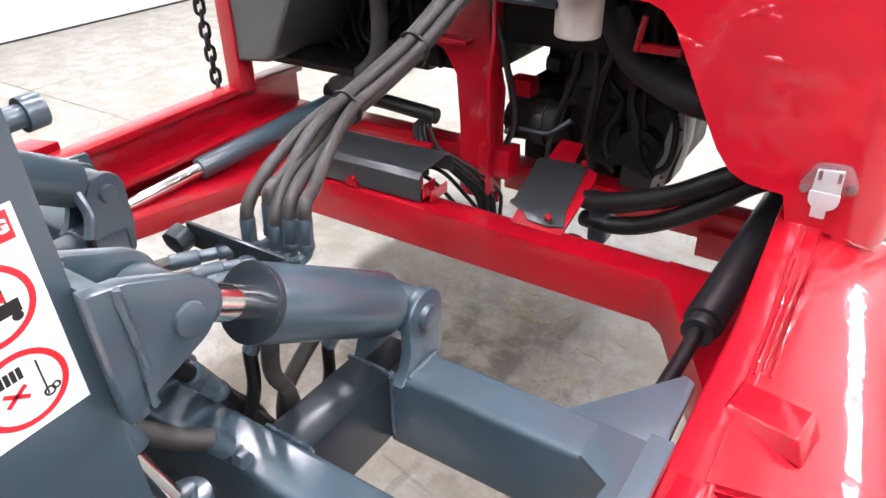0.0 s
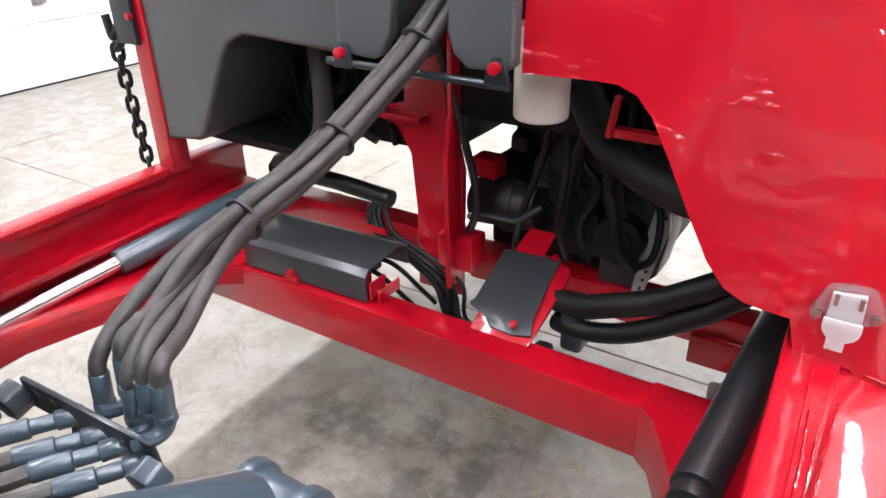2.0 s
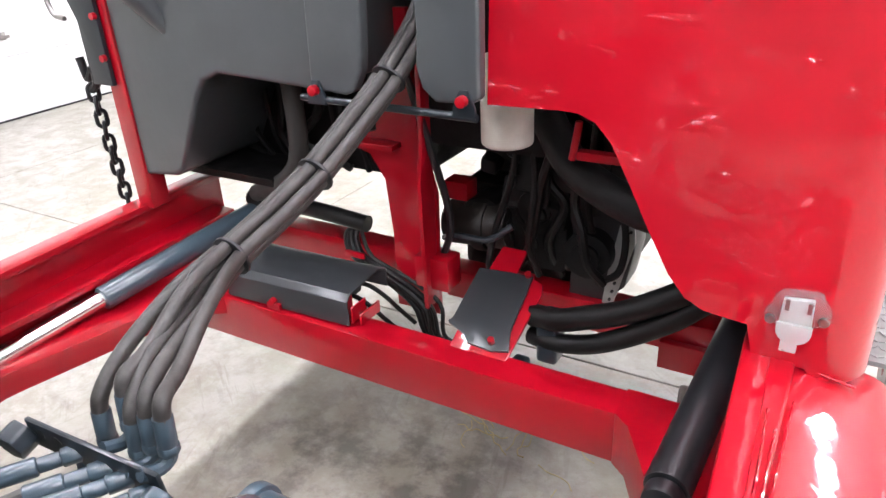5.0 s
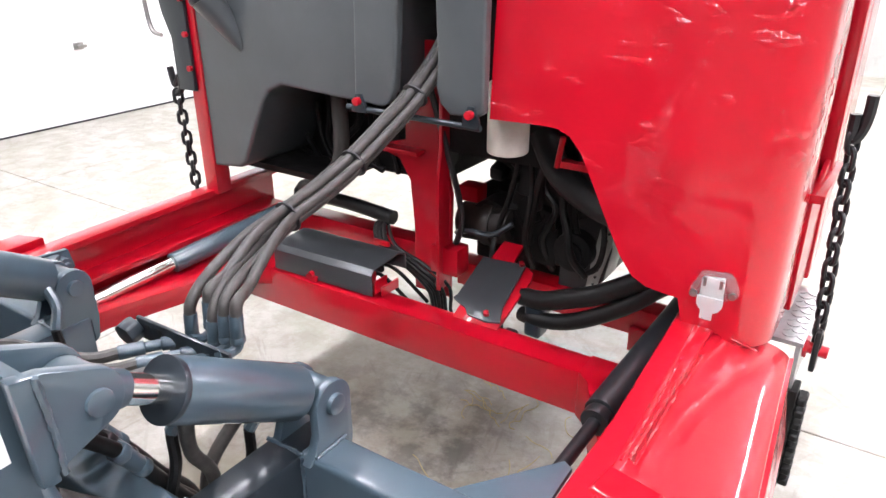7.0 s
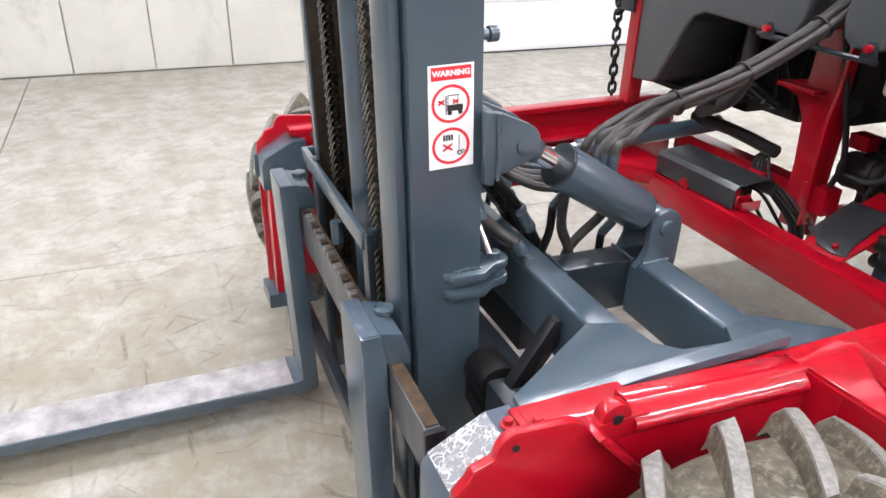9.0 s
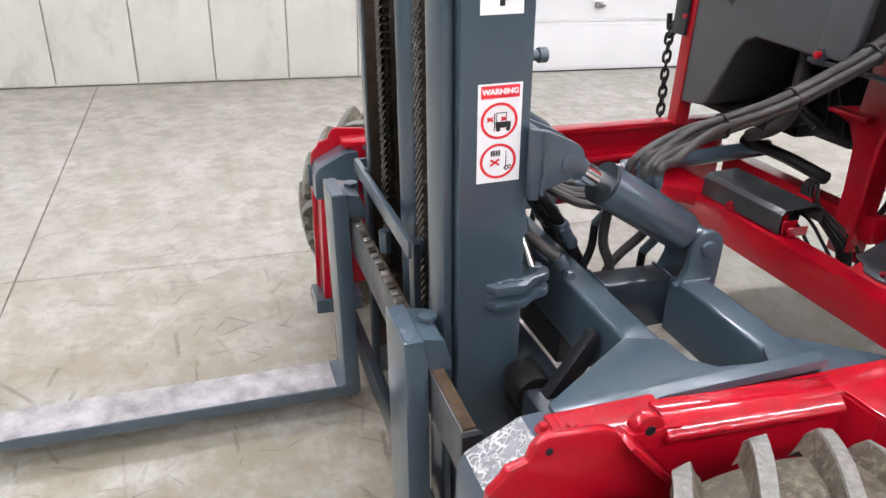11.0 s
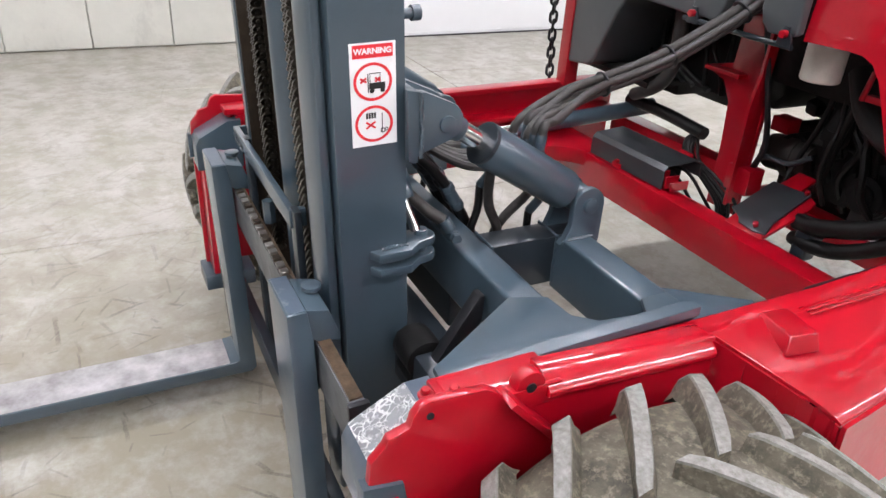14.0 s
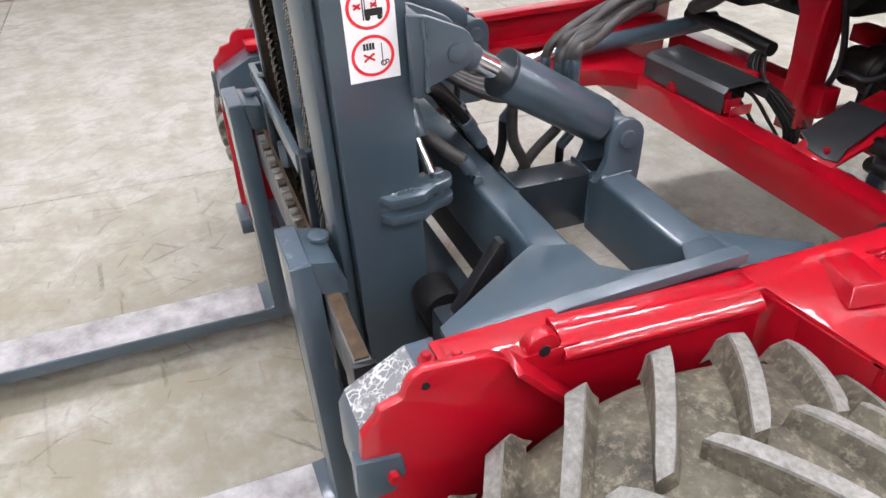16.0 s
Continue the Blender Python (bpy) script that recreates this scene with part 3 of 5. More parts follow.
# platform outside the near leg, falling a little towards its outer edge
bm = BM()
PIN = [(-0.058, 0.664, 0.8195), (-0.06, 0.85, 0.8195), (-0.065, 1.0, 0.8195), (-0.075, 1.25, 0.8195), (-0.085, 1.44, 0.8195)]
POUT = [(0.168, 0.757, 0.755), (0.145, 0.92, 0.754), (0.13, 1.1, 0.753), (0.113, 1.3, 0.75), (0.1, 1.48, 0.748)]
PQ = (0.0, 0.3, 0.55, 0.7, 0.8, 0.86, 0.91, 0.95, 0.98, 1.0)
rows_ = []
for a, b in zip(PIN, POUT):
    a, b = Vector(a), Vector(b)
    row = []
    for q in PQ:
        w = a.lerp(b, q)
        w.z = a.z + (b.z - a.z) * (0.8 * q + 0.2 * q ** 14)
        row.append(bm.verts.new(w))
    rows_.append(row)
for ra, rb in zip(rows_[:-1], rows_[1:]):
    for i in range(len(PQ) - 1):
        bm.faces.new([ra[i], ra[i + 1], rb[i + 1], rb[i]])
bmesh.ops.recalc_face_normals(bm, faces=bm.faces)
bmesh.ops.solidify(bm, geom=bm.faces[:], thickness=0.012)
plat = part("platform", bm, RED_PLATE, lift, "glossy red platform plate behind the wheel", bev=0.003)
for pts in ([(-0.055, 0.89, 0.82), (-0.058, 1.08, 0.82), (-0.066, 1.24, 0.82)], [(-0.034, 0.895, 0.82), (-0.036, 1.08, 0.82), (-0.034, 1.28, 0.818)],
            [(-0.045, 0.9, 0.8195), (-0.047, 1.08, 0.8195), (-0.05, 1.2, 0.8195)],
            [(-0.1, 1.408, 0.82), (-0.05, 1.392, 0.818), (0.0, 1.388, 0.805), (0.045, 1.398, 0.79)]):
    bm = BM()
    tube(bm, [(x, y, z - 0.0012) for x, y, z in pts], 0.0024, 6, 26)
    for v in bm.verts:
        v.co += Vector((random.uniform(-1, 1), random.uniform(-1, 1), random.uniform(-1, 1))) * 0.0007
    part("weld_bead", bm, RED_EDGE, plat)
# wedge-shaped tag block
bm = BM()
lo_ = [bm.verts.new(c) for c in ((-0.078, 0.796, 0.812), (0.034, 0.761, 0.8), (0.044, 0.836, 0.8), (-0.068, 0.872, 0.812))]
hi_ = [bm.verts.new(c) for c in ((-0.07, 0.808, 0.8215), (0.02, 0.777, 0.832), (0.03, 0.838, 0.832), (-0.062, 0.868, 0.8215))]
bm.faces.new(lo_[::-1]), bm.faces.new(hi_)
for i in range(4):
    bm.faces.new([lo_[i], lo_[(i + 1) % 4], hi_[(i + 1) % 4], hi_[i]])
part("tag_block", bm, RED, plat, bev=0.004, seg=3)
# side skirt below the outer edge
bm = BM()
for (xa, ya, za), (xb, yb, zb) in zip(POUT[:-1], POUT[1:]):
    for da, db, oa, ob_ in ((0.0, 0.1, 0.0, 0.004), (0.1, 0.2, 0.004, 0.018)):
        bm.faces.new([bm.verts.new(c) for c in ((xa + oa, ya, za - da), (xb + oa, yb, zb - da), (xb + ob_, yb, zb - db), (xa + ob_, ya, za - db))])
bmesh.ops.remove_doubles(bm, verts=bm.verts, dist=0.0005)
bmesh.ops.solidify(bm, geom=bm.faces[:], thickness=0.008)
part("side_skirt", bm, RED, plat)
bm = BM()
(xa, ya, za), (xb, yb, zb) = PIN[0], POUT[0]
for q0, q1 in zip(PQ[:-1], PQ[1:]):
    bm.faces.new([bm.verts.new((xa + (xb - xa) * q, ya + (yb - ya) * q + 0.004, za + (zb - za) * (0.8 * q + 0.2 * q ** 14) - d)) for q, d in ((q0, 0.008), (q1, 0.008), (q1, 0.17), (q0, 0.19))])
bmesh.ops.remove_doubles(bm, verts=bm.verts, dist=0.001)
bmesh.ops.recalc_face_normals(bm, faces=bm.faces)
bmesh.ops.solidify(bm, geom=bm.faces[:], thickness=0.008)
part("fender_back", bm, RED, plat)

# cross beam and gusset
bm = BM()
bx(bm, -1.66, -0.25, 1.3875, 1.472, 0.479, 0.603)
beam = part("cross_beam", bm, RED, lift, "glossy red box-section cross beam", bev=0.006)
bm = BM()
bx(bm, -0.95, -0.065, 1.8, 1.88, 0.5, 0.585)
bx(bm, -1.72, -0.952, 1.76, 1.84, 0.55, 0.63)
rear = part("rear_cross_beam", bm, RED, lift, bev=0.006)
bm = BM()
bx(bm, -0.345, -0.1, 1.775, 1.797, 0.46, 0.535)
part("step_plate", bm, RED, rear, bev=0.004)

# box cover on the beam
bm = BM()
BC = pose(-1.18, 1.41, 0, 0, 0, 2)
sec = [(-0.01, 0.609), (-0.01, 0.674), (0.006, 0.69), (0.13, 0.697), (0.165, 0.682), (0.168, 0.63)]
ins = [(0.163, 0.63), (0.16, 0.678), (0.129, 0.692), (0.008, 0.685), (-0.005, 0.672), (-0.005, 0.609)]
prism(bm, sec + ins, "x", -0.192, 0.19)
prism(bm, [(-0.004, 0.61), (-0.004, 0.672), (0.008, 0.684), (0.128, 0.691), (0.158, 0.678), (0.158, 0.61)], "x", -0.19, -0.185)
cover = part("valve_cover", bm, COVER, lift, "dark grey folded steel cover, open at one end", bev=0.002, seg=2, m=BC)
bm = BM()
bx(bm, -0.18, 0.12, 0.02, 0.15, 0.609, 0.665)
part("valve_bank", bm, DARK, cover, bev=0.006, m=BC)
for k in (1, 3):
    bm = BM()
    tube(bm, [(0.11, 0.03 + 0.03 * k, 0.645), (0.16, 0.03 + 0.03 * k, 0.65), (0.2, 0.035 + 0.03 * k, 0.63), (0.23, 0.06 + 0.03 * k, 0.58), (0.25, 0.1 + 0.03 * k, 0.52)], 0.006, 8)
    part("hose", bm, DARK, cover, m=BC)
bm = BM()
cyl(bm, (-1.215, 1.402, 0.63), (-1.215, 1.385, 0.63), 0.009, 6)
bx(bm, -1.235, -1.195, 1.39, 1.399, 0.607, 0.624)
part("bolt", bm, RED, cover)
for k in range(3):
    bm = BM()
    bx(bm, -1.02 + 0.026 * k, -1.014 + 0.026 * k, 1.42, 1.46 + 0.02 * k, 0.609, 0.665 - 0.012 * k)
    part("bracket", bm, RED, cover, bev=0.002, seg=1)

# sloping plate with its grey cover; the plate's plane rises to the rear
PLM = Matrix.Translation((-0.69, 1.567, 0.667)) @ Matrix.Rotation(math.atan2(0.4, 0.916), 4, "X")
bm = BM()
prism(bm, [(-0.05, -0.155), (0.09, -0.15), (0.1, 0.06), (0.092, 0.09), (0.06, 0.105), (0.02, 0.11), (0.016, 0.18), (-0.05, 0.18), (-0.055, 0.1)], "z", -0.022, -0.012)
shelf = part("valve_plate", bm, RED, lift, bev=0.003, m=PLM)
bm = BM()
bx(bm, -0.05, 0.088, -0.152, -0.142, -0.05, -0.013)
part("plate_foot", bm, RED, shelf, bev=0.003, m=PLM)
bm = BM()
prism(bm, [(-0.078, -0.055), (-0.085, -0.068), (-0.082, -0.072), (-0.03, -0.095), (-0.01, -0.115), (0.05, -0.12), (0.09, -0.11), (0.075, -0.06), (0.066, 0.1), (-0.08, 0.1)], "z", -0.008, 0.0)
for v in bm.verts:
    if v.co.x < -0.07:
        v.co.z -= 0.012
    if v.co.y < -0.08:
        v.co.z -= 0.006
part("plate_cover", bm, COVER, shelf, "dark grey folded steel cover", bev=0.002, m=PLM)
for px, py in ((0.054, 0.098), (0.045, -0.1)):
    bm = BM()
    cyl(bm, (px, py, -0.004), (px, py, 0.01), 0.009, 6)
    part("bolt", bm, RED, shelf, m=PLM, bev=0.002)
bm = BM()
bx(bm, -0.96, -0.86, 1.66, 1.73, 0.6, 0.69)
bx(bm, -0.955, -0.925, 1.68, 1.71, 0.69, 0.705)
part("valve_block", bm, RED, rear, bev=0.006)

# upright post behind the covers
bm = BM()
prism(bm, [(-1.05, 0.5), (-0.915, 0.5), (-0.912, 0.7), (-0.908, 0.85), (-0.92, 0.9), (-0.95, 0.96), (-0.965, 1.3), (-1.06, 1.3), (-1.075, 1.0), (-1.155, 0.978), (-1.155, 0.95), (-1.1, 0.935), (-1.06, 0.87), (-1.047, 0.72)], "y", 1.7, 1.718)
post = part("upright", bm, RED, lift, "red upright post with shaped flanges", bev=0.003)
bm = BM()
prism(bm, [(1.64, 0.55), (1.7, 0.55), (1.7, 1.3), (1.665, 1.3), (1.66, 1.0), (1.64, 0.9)], "x", -0.925, -0.912)
part("flange", bm, RED, post, bev=0.003)
bm = BM()
bx(bm, -1.155, -1.0, 1.655, 1.698, 0.965, 0.98)
part("shelf", bm, RED, post, bev=0.003)

# ---- hood panel, covers, tank ----
bm = BM()
OUT = [(-0.612, 1.183), (-0.476, 1.186), (-0.44, 1.184), (-0.409, 1.171), (-0.38, 1.14), (-0.346, 1.08), (-0.302, 0.998), (-0.262, 0.928), (-0.23, 0.89), (-0.196, 0.874), (-0.162, 0.87), (-0.126, 0.867), (-0.112, 0.815), (-0.03, 0.81)]


def front(z):
    """The hood's front leans back a little with height."""
    return 1.413 - 0.08 * (1.19 - z)


lo = [bm.verts.new((x, front(z), z)) for x, z in OUT]
top = [bm.verts.new((x, front(2.0), 2.0)) for x, z in OUT]
for i in range(len(OUT) - 1):
    bm.faces.new([lo[i], lo[i + 1], top[i + 1], top[i]])
# rounded outer corner and side
prev = (lo[-1], top[-1])
arc = [(-0.03 + 0.09 * math.sin(a), 0.09 - 0.09 * math.cos(a)) for a in [radians(d) for d in range(9, 91, 9)]] + [(0.06, 0.24)]
for x, y in arc:
    a, b = bm.verts.new((x, front(0.79) + y, 0.79)), bm.verts.new((x, front(2.0) + y, 2.0))
    bm.faces.new([prev[0], a, b, prev[1]])
    prev = (a, b)
bmesh.ops.recalc_face_normals(bm, faces=bm.faces)
bmesh.ops.solidify(bm, geom=bm.faces[:], thickness=0.02)
hood = part("hood_panel", bm, RED_PANEL, lift, "large glossy red curved hood panel, slightly wavy paint", angle=30)
# lamp with a clear housing, two screws and a rounded cap
here(0, -0.014, 0)
LO = [(-0.104, 0.897), (-0.102, 0.905), (-0.087, 0.938), (-0.08, 0.943), (-0.032, 0.948), (-0.024, 0.945), (-0.007, 0.916), (-0.007, 0.902), (-0.013, 0.896), (-0.035, 0.888), (-0.075, 0.882), (-0.096, 0.886)]
bm = BM()
prism(bm, LO, "y", 1.392, 1.412)
lens = part("lamp_lens", bm, CLEAR, hood, "clear plastic lamp housing", bev=0.003)
bm = BM()
prism(bm, [(-0.078, 0.938), (-0.034, 0.943), (-0.032, 0.89), (-0.08, 0.887)], "y", 1.38, 1.391)
prism(bm, [(-0.082, 0.9)] + [(-0.056 + 0.026 * math.cos(a), 0.886 + 0.022 * math.sin(a)) for a in [radians(d) for d in range(180, 361, 20)]] + [(-0.03, 0.9)], "y", 1.373, 1.379)
bx(bm, -0.072, -0.047, 1.374, 1.378, 0.848, 0.87)
part("lamp_cap", bm, FROSTED, lens, bev=0.002)
for x, z in ((-0.093, 0.895), (-0.017, 0.907)):
    bm = BM()
    cyl(bm, (x, 1.391, z), (x, 1.384, z), 0.008, 14)
    part("screw", bm, STEEL, lens, bev=0.002)
for x in (-0.074, -0.042):
    bm = BM()
    bx(bm, x, x + 0.006, 1.376, 1.3795, 0.922, 0.94)
    part("cap_hinge", bm, STEEL, lens)
here()

# grey covers with the hose slot between them
bm = BM()
prism(bm, [(-0.99, 1.2), (-0.98, 1.186), (-0.905, 1.182), (-0.885, 1.19), (-0.863, 1.23), (-0.855, 1.3), (-0.846, 1.455), (-0.838, 1.478), (-0.822, 1.488), (-0.768, 1.488), (-0.75, 1.48), (-0.74, 1.455), (-0.735, 1.315), (-0.74, 1.25), (-0.728, 1.21), (-0.7, 1.187), (-0.625, 1.19), (-0.61, 1.2), (-0.6, 2.0), (-0.955, 2.0)], "y", 1.378, 1.408)
cov = part("slotted_cover", bm, TANK_GREY, lift, "satin grey steel cover with a tall hose slot", bev=0.012, seg=4)
bm = BM()
cyl(bm, (-1.015, 1.378, 1.17), (-0.615, 1.378, 1.166), 0.0075, 10)
bar = part("support_rod", bm, SLATE_DARK, cov)
for x, z in ((-0.972, 1.19), (-0.638, 1.198)):
    bm = BM()
    prism(bm, [(x - 0.024, z - 0.03), (x + 0.024, z - 0.03), (x + 0.022, z - 0.012), (x + 0.008, z + 0.018), (x - 0.008, z + 0.018), (x - 0.022, z - 0.012)], "y", 1.37, 1.3775)
    part("tab", bm, SLATE_DARK, cov, bev=0.002)
    bm = BM()
    cyl(bm, (x, 1.378, z), (x, 1.356, z), 0.011, 12)
    part("bolt", bm, RED, cov, "red painted bolt head", bev=0.003)

bm = BM()
prism(bm, [(-1.712, 1.41), (-1.706, 0.9), (-1.688, 0.874), (-1.562, 0.888), (-1.532, 0.91), (-1.425, 1.115), (-1.395, 1.152), (-1.345, 1.174), (-1.05, 1.16), (-1.0, 1.172), (-0.995, 1.42), (-1.015, 1.434), (-1.69, 1.43)], "y", 1.462, 1.85)
tank = part("fuel_tank", bm, TANK_GREY, lift, "satin grey moulded fuel tank with cut-away underside", bev=0.022, seg=4)
here(-0.01, 0.012, -0.03)
bm = BM()
cyl(bm, (-1.475, 1.475, 1.27), (-1.555, 1.405, 1.44), 0.012, 22, 0.048)
part("filler_neck", bm, TANK_GREY, tank)
bm = BM()
cyl(bm, (-1.555, 1.405, 1.44), (-1.562, 1.399, 1.456), 0.05, 24)
cyl(bm, (-1.56, 1.4, 1.452), (-1.573, 1.388, 1.478), 0.042, 12)
part("filler_cap", bm, SLATE_DARK, tank, bev=0.004)
bm = BM()
bx(bm, -1.71, -1.01, 1.46, 1.85, 1.465, 1.478)
part("gasket", bm, BLACK, tank)
bm = BM()
bx(bm, -1.7, -1.015, 1.455, 1.85, 1.48, 1.95)
part("upper_panel", bm, plain("silver_panel", (0.55, 0.55, 0.54), 0.35, 0.2), tank, "pale silver panel above the tank", bev=0.01)

here(0.085, -0.065, 0)
bm = BM()
bx(bm, -1.825, -1.765, 1.52, 1.58, 0.775, 2.0)
cabpost = part("corner_post", bm, RED, lift, "red square corner post", bev=0.006)
bm = BM()
prism(bm, [(-1.87, 1.12), (-1.79, 1.12), (-1.79, 2.0), (-1.95, 2.0), (-1.93, 1.5), (-1.9, 1.35), (-1.87, 1.28)], "y", 1.505, 1.518)
hook_plate = part("side_plate", bm, SLATE_DARK, cabpost, bev=0.003)
for z in (1.192, 1.295, 1.4):
    bm = BM()
    cyl(bm, (-1.795, 1.506, z), (-1.795, 1.495, z), 0.009, 10)
    part("bolt", bm, RED, cabpost)
bm = BM()
tube(bm, [(-1.93, 1.5, 1.46), (-1.965, 1.5, 1.45), (-1.97, 1.5, 1.38), (-1.955, 1.5, 1.3), (-1.91, 1.5, 1.285)], 0.007, 8)
part("grab_loop", bm, STEEL, cabpost)


here()


# hanging chains
def link_mesh(r, half, wire, n=7, seg=5):
    bm = BM()
    pts = []
    for s in (1, -1):
        for k in range(seg + 1):
            a = math.pi * k / seg if s > 0 else math.pi + math.pi * k / seg
            pts.append(Vector((r * math.cos(a), 0, s * half + r * math.sin(a))))
    m = len(pts)
    rings = []
    for i, p in enumerate(pts):
        d = (pts[(i + 1) % m] - pts[i - 1]).normalized()
        side = d.cross(Vector((0, 1, 0)))
        rings.append([bm.verts.new(p + wire * (math.cos(k * math.tau / n) * Vector((0, 1, 0)) + math.sin(k * math.tau / n) * side)) for k in range(n)])
    for i in range(m):
        for k in range(n):
            bm.faces.new([rings[i][k], rings[i][(k + 1) % n], rings[(i + 1) % m][(k + 1) % n], rings[(i + 1) % m][k]])
    return mesh_of("link", bm, CHAIN)


LINK = link_mesh(0.0125, 0.011, 0.006)


def hanging_chain(top, low, label):
    top, low = Vector(top), Vector(low)
    ch = thing("hanging_chain", top, label, "chain", "tie-down chains")
    n = max(3, int((top - low).length / 0.0345))
    d = (low - top) / n
    for k in range(n):
        o = new("link", LINK)
        o.parent = ch
        o.matrix_local = Matrix.Translation(d * (k + 0.5)) @ Matrix.Rotation(radians(45 + 90 * (k % 2) + random.uniform(-14, 14)), 4, "Z") @ Matrix.Rotation(random.uniform(-0.09, 0.09), 4, "X")
        AT[o.name] = top
    return ch


c1 = hanging_chain((-1.81, 1.45, 1.11), (-1.794, 1.46, 0.76), "black iron chain hanging from a hook by the corner post")
bm = BM()
tube(bm, [(-1.812, 1.45, 1.1), (-1.785, 1.45, 1.12), (-1.785, 1.45, 1.16), (-1.815, 1.45, 1.13), (-1.83, 1.45, 1.185)], 0.011, 8)
part("hook", bm, CHAIN, c1)
c2 = hanging_chain((0.112, 1.65, 1.2), (0.135, 1.65, 0.7), "black iron chain hanging from a hook beside the hood")
bm = BM()
tube(bm, [(0.108, 1.65, 1.24), (0.11, 1.65, 1.19), (0.122, 1.65, 1.2), (0.13, 1.65, 1.235), (0.131, 1.65, 1.28)], 0.012, 8)
part("hook", bm, CHAIN, c2)
bm = BM()
cyl(bm, (0.1, 1.65, 0.695), (0.162, 1.65, 0.69), 0.014, 12)
cyl(bm, (0.1, 1.65, 0.695), (0.12, 1.65, 0.694), 0.026, 6)
part("shackle_pin", bm, RED, c2, "red painted pin")
bm = BM()
bx(bm, 0.129, 0.143, 1.63, 1.67, 0.64, 0.745)
part("shackle_tongue", bm, CHAIN, c2, bev=0.006)

here(-0.01, -0.05, 0.03)
# side of the machine behind the hood: frame, shelf, tread-plate step
bm = BM()
bx(bm, 0.035, 0.085, 1.86, 1.92, 0.76, 2.0)
sidep = part("side_post", bm, RED, lift, bev=0.006)
bm = BM()
bx(bm, -0.1, 0.1, 1.66, 1.95, 1.02, 1.04)
part("shelf", bm, RED, sidep, bev=0.004)
bm = BM()
bx(bm, 0.035, 0.078, 2.0, 2.12, 0.74, 1.99)
part("rear_side_post", bm, RED, sidep, bev=0.006)
bm = BM()
prism(bm, [(1.665, 0.76), (1.998, 0.76), (1.998, 1.1), (1.665, 1.018)], "x", 0.066, 0.078)
part("side_panel", bm, RED, sidep, bev=0.003)
bm = BM()
bx(bm, 0.0785, 0.081, 1.9, 1.93, 0.9, 1.06)
part("side_slot", bm, BLACK, sidep)
bm = BM()
prism(bm, [(1.57, 0.72), (1.96, 0.72), (1.96, 1.02), (1.9, 1.02), (1.7, 0.8), (1.57, 0.76)], "x", 0.045, 0.061)
part("side_gusset", bm, RED, sidep, bev=0.003)
bm = BM()
bx(bm, -0.1, 0.03, 1.95, 1.97, 0.7, 2.0)
part("back_plate", bm, RED, sidep)
bm = BM()
here(0.0, 0.0, 0.0)
bx(bm, 0.03, 0.115, 1.56, 1.86, 0.735, 0.745)
step = part("tread_step", bm, ALU, lift, "bright aluminium tread-plate step")
for i in range(3):
    for j in range(10):
        bm = BM()
        c = Vector((0.072 + 0.016 * i, 1.58 + 0.027 * j, 0.746))
        prism(bm, [(-0.01, 0), (0, 0.0035), (0.01, 0), (0, -0.0035)], "z", 0, 0.002)
        part("tread_bar", bm, ALU, step, m=Matrix.Translation(c) @ Matrix.Rotation(radians(45 if (i + j) % 2 else -45), 4, "Z"))
bm = BM()
bx(bm, 0.1, 0.11, 1.57, 1.84, 0.62, 0.733)
part("step_face", bm, ALU, step)

here(0.08, -0.02, -0.012)
# added black sheet that shades the far leg and darkens the tank's cut-away
bm = BM()
bx(bm, -1.95, -1.42, 1.6, 2.3, 0.86, 0.88)
part("shade_tray", bm, DARK, tank, "added black shield under the tank that shades the leg")

here(0.02, -0.035, -0.02)
# filter canister
bm = BM()
cyl(bm, (-0.665, 1.6, 1.08), (-0.665, 1.6, 1.26), 0.054, 28)
part("filter_canister", bm, IVORY, lift, "white spin-on filter canister, smudged", bev=0.008, seg=3)

here()
# added roof, sides and back around the engine, keeping lamp light out of the bay
bm = BM()
bx(bm, -1.86, 0.075, 1.43, 2.9, 2.0, 2.03)
part("shade_roof", bm, RED, lift, bev=0.01)
bm = BM()
bx(bm, -1.86, -1.84, 1.6, 2.9, 0.9, 1.995)
part("shade_side", bm, RED, lift, bev=0.004)
bm = BM()
bx(bm, 0.0, 0.02, 1.975, 2.9, 0.62, 1.995)
part("shade_side", bm, RED, lift, bev=0.004)
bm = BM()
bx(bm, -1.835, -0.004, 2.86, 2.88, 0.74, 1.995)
part("shade_back", bm, DARK, lift)

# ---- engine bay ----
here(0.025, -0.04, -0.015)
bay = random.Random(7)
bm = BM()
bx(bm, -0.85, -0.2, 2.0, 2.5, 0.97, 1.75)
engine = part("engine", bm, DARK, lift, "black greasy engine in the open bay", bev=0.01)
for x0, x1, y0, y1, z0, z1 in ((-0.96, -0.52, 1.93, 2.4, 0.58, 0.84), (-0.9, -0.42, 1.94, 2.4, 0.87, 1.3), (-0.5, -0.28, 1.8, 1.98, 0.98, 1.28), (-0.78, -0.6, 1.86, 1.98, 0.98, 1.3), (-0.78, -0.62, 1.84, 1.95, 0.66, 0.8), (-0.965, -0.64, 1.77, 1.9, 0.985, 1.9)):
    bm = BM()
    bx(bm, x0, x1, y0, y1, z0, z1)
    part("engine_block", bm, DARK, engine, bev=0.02)
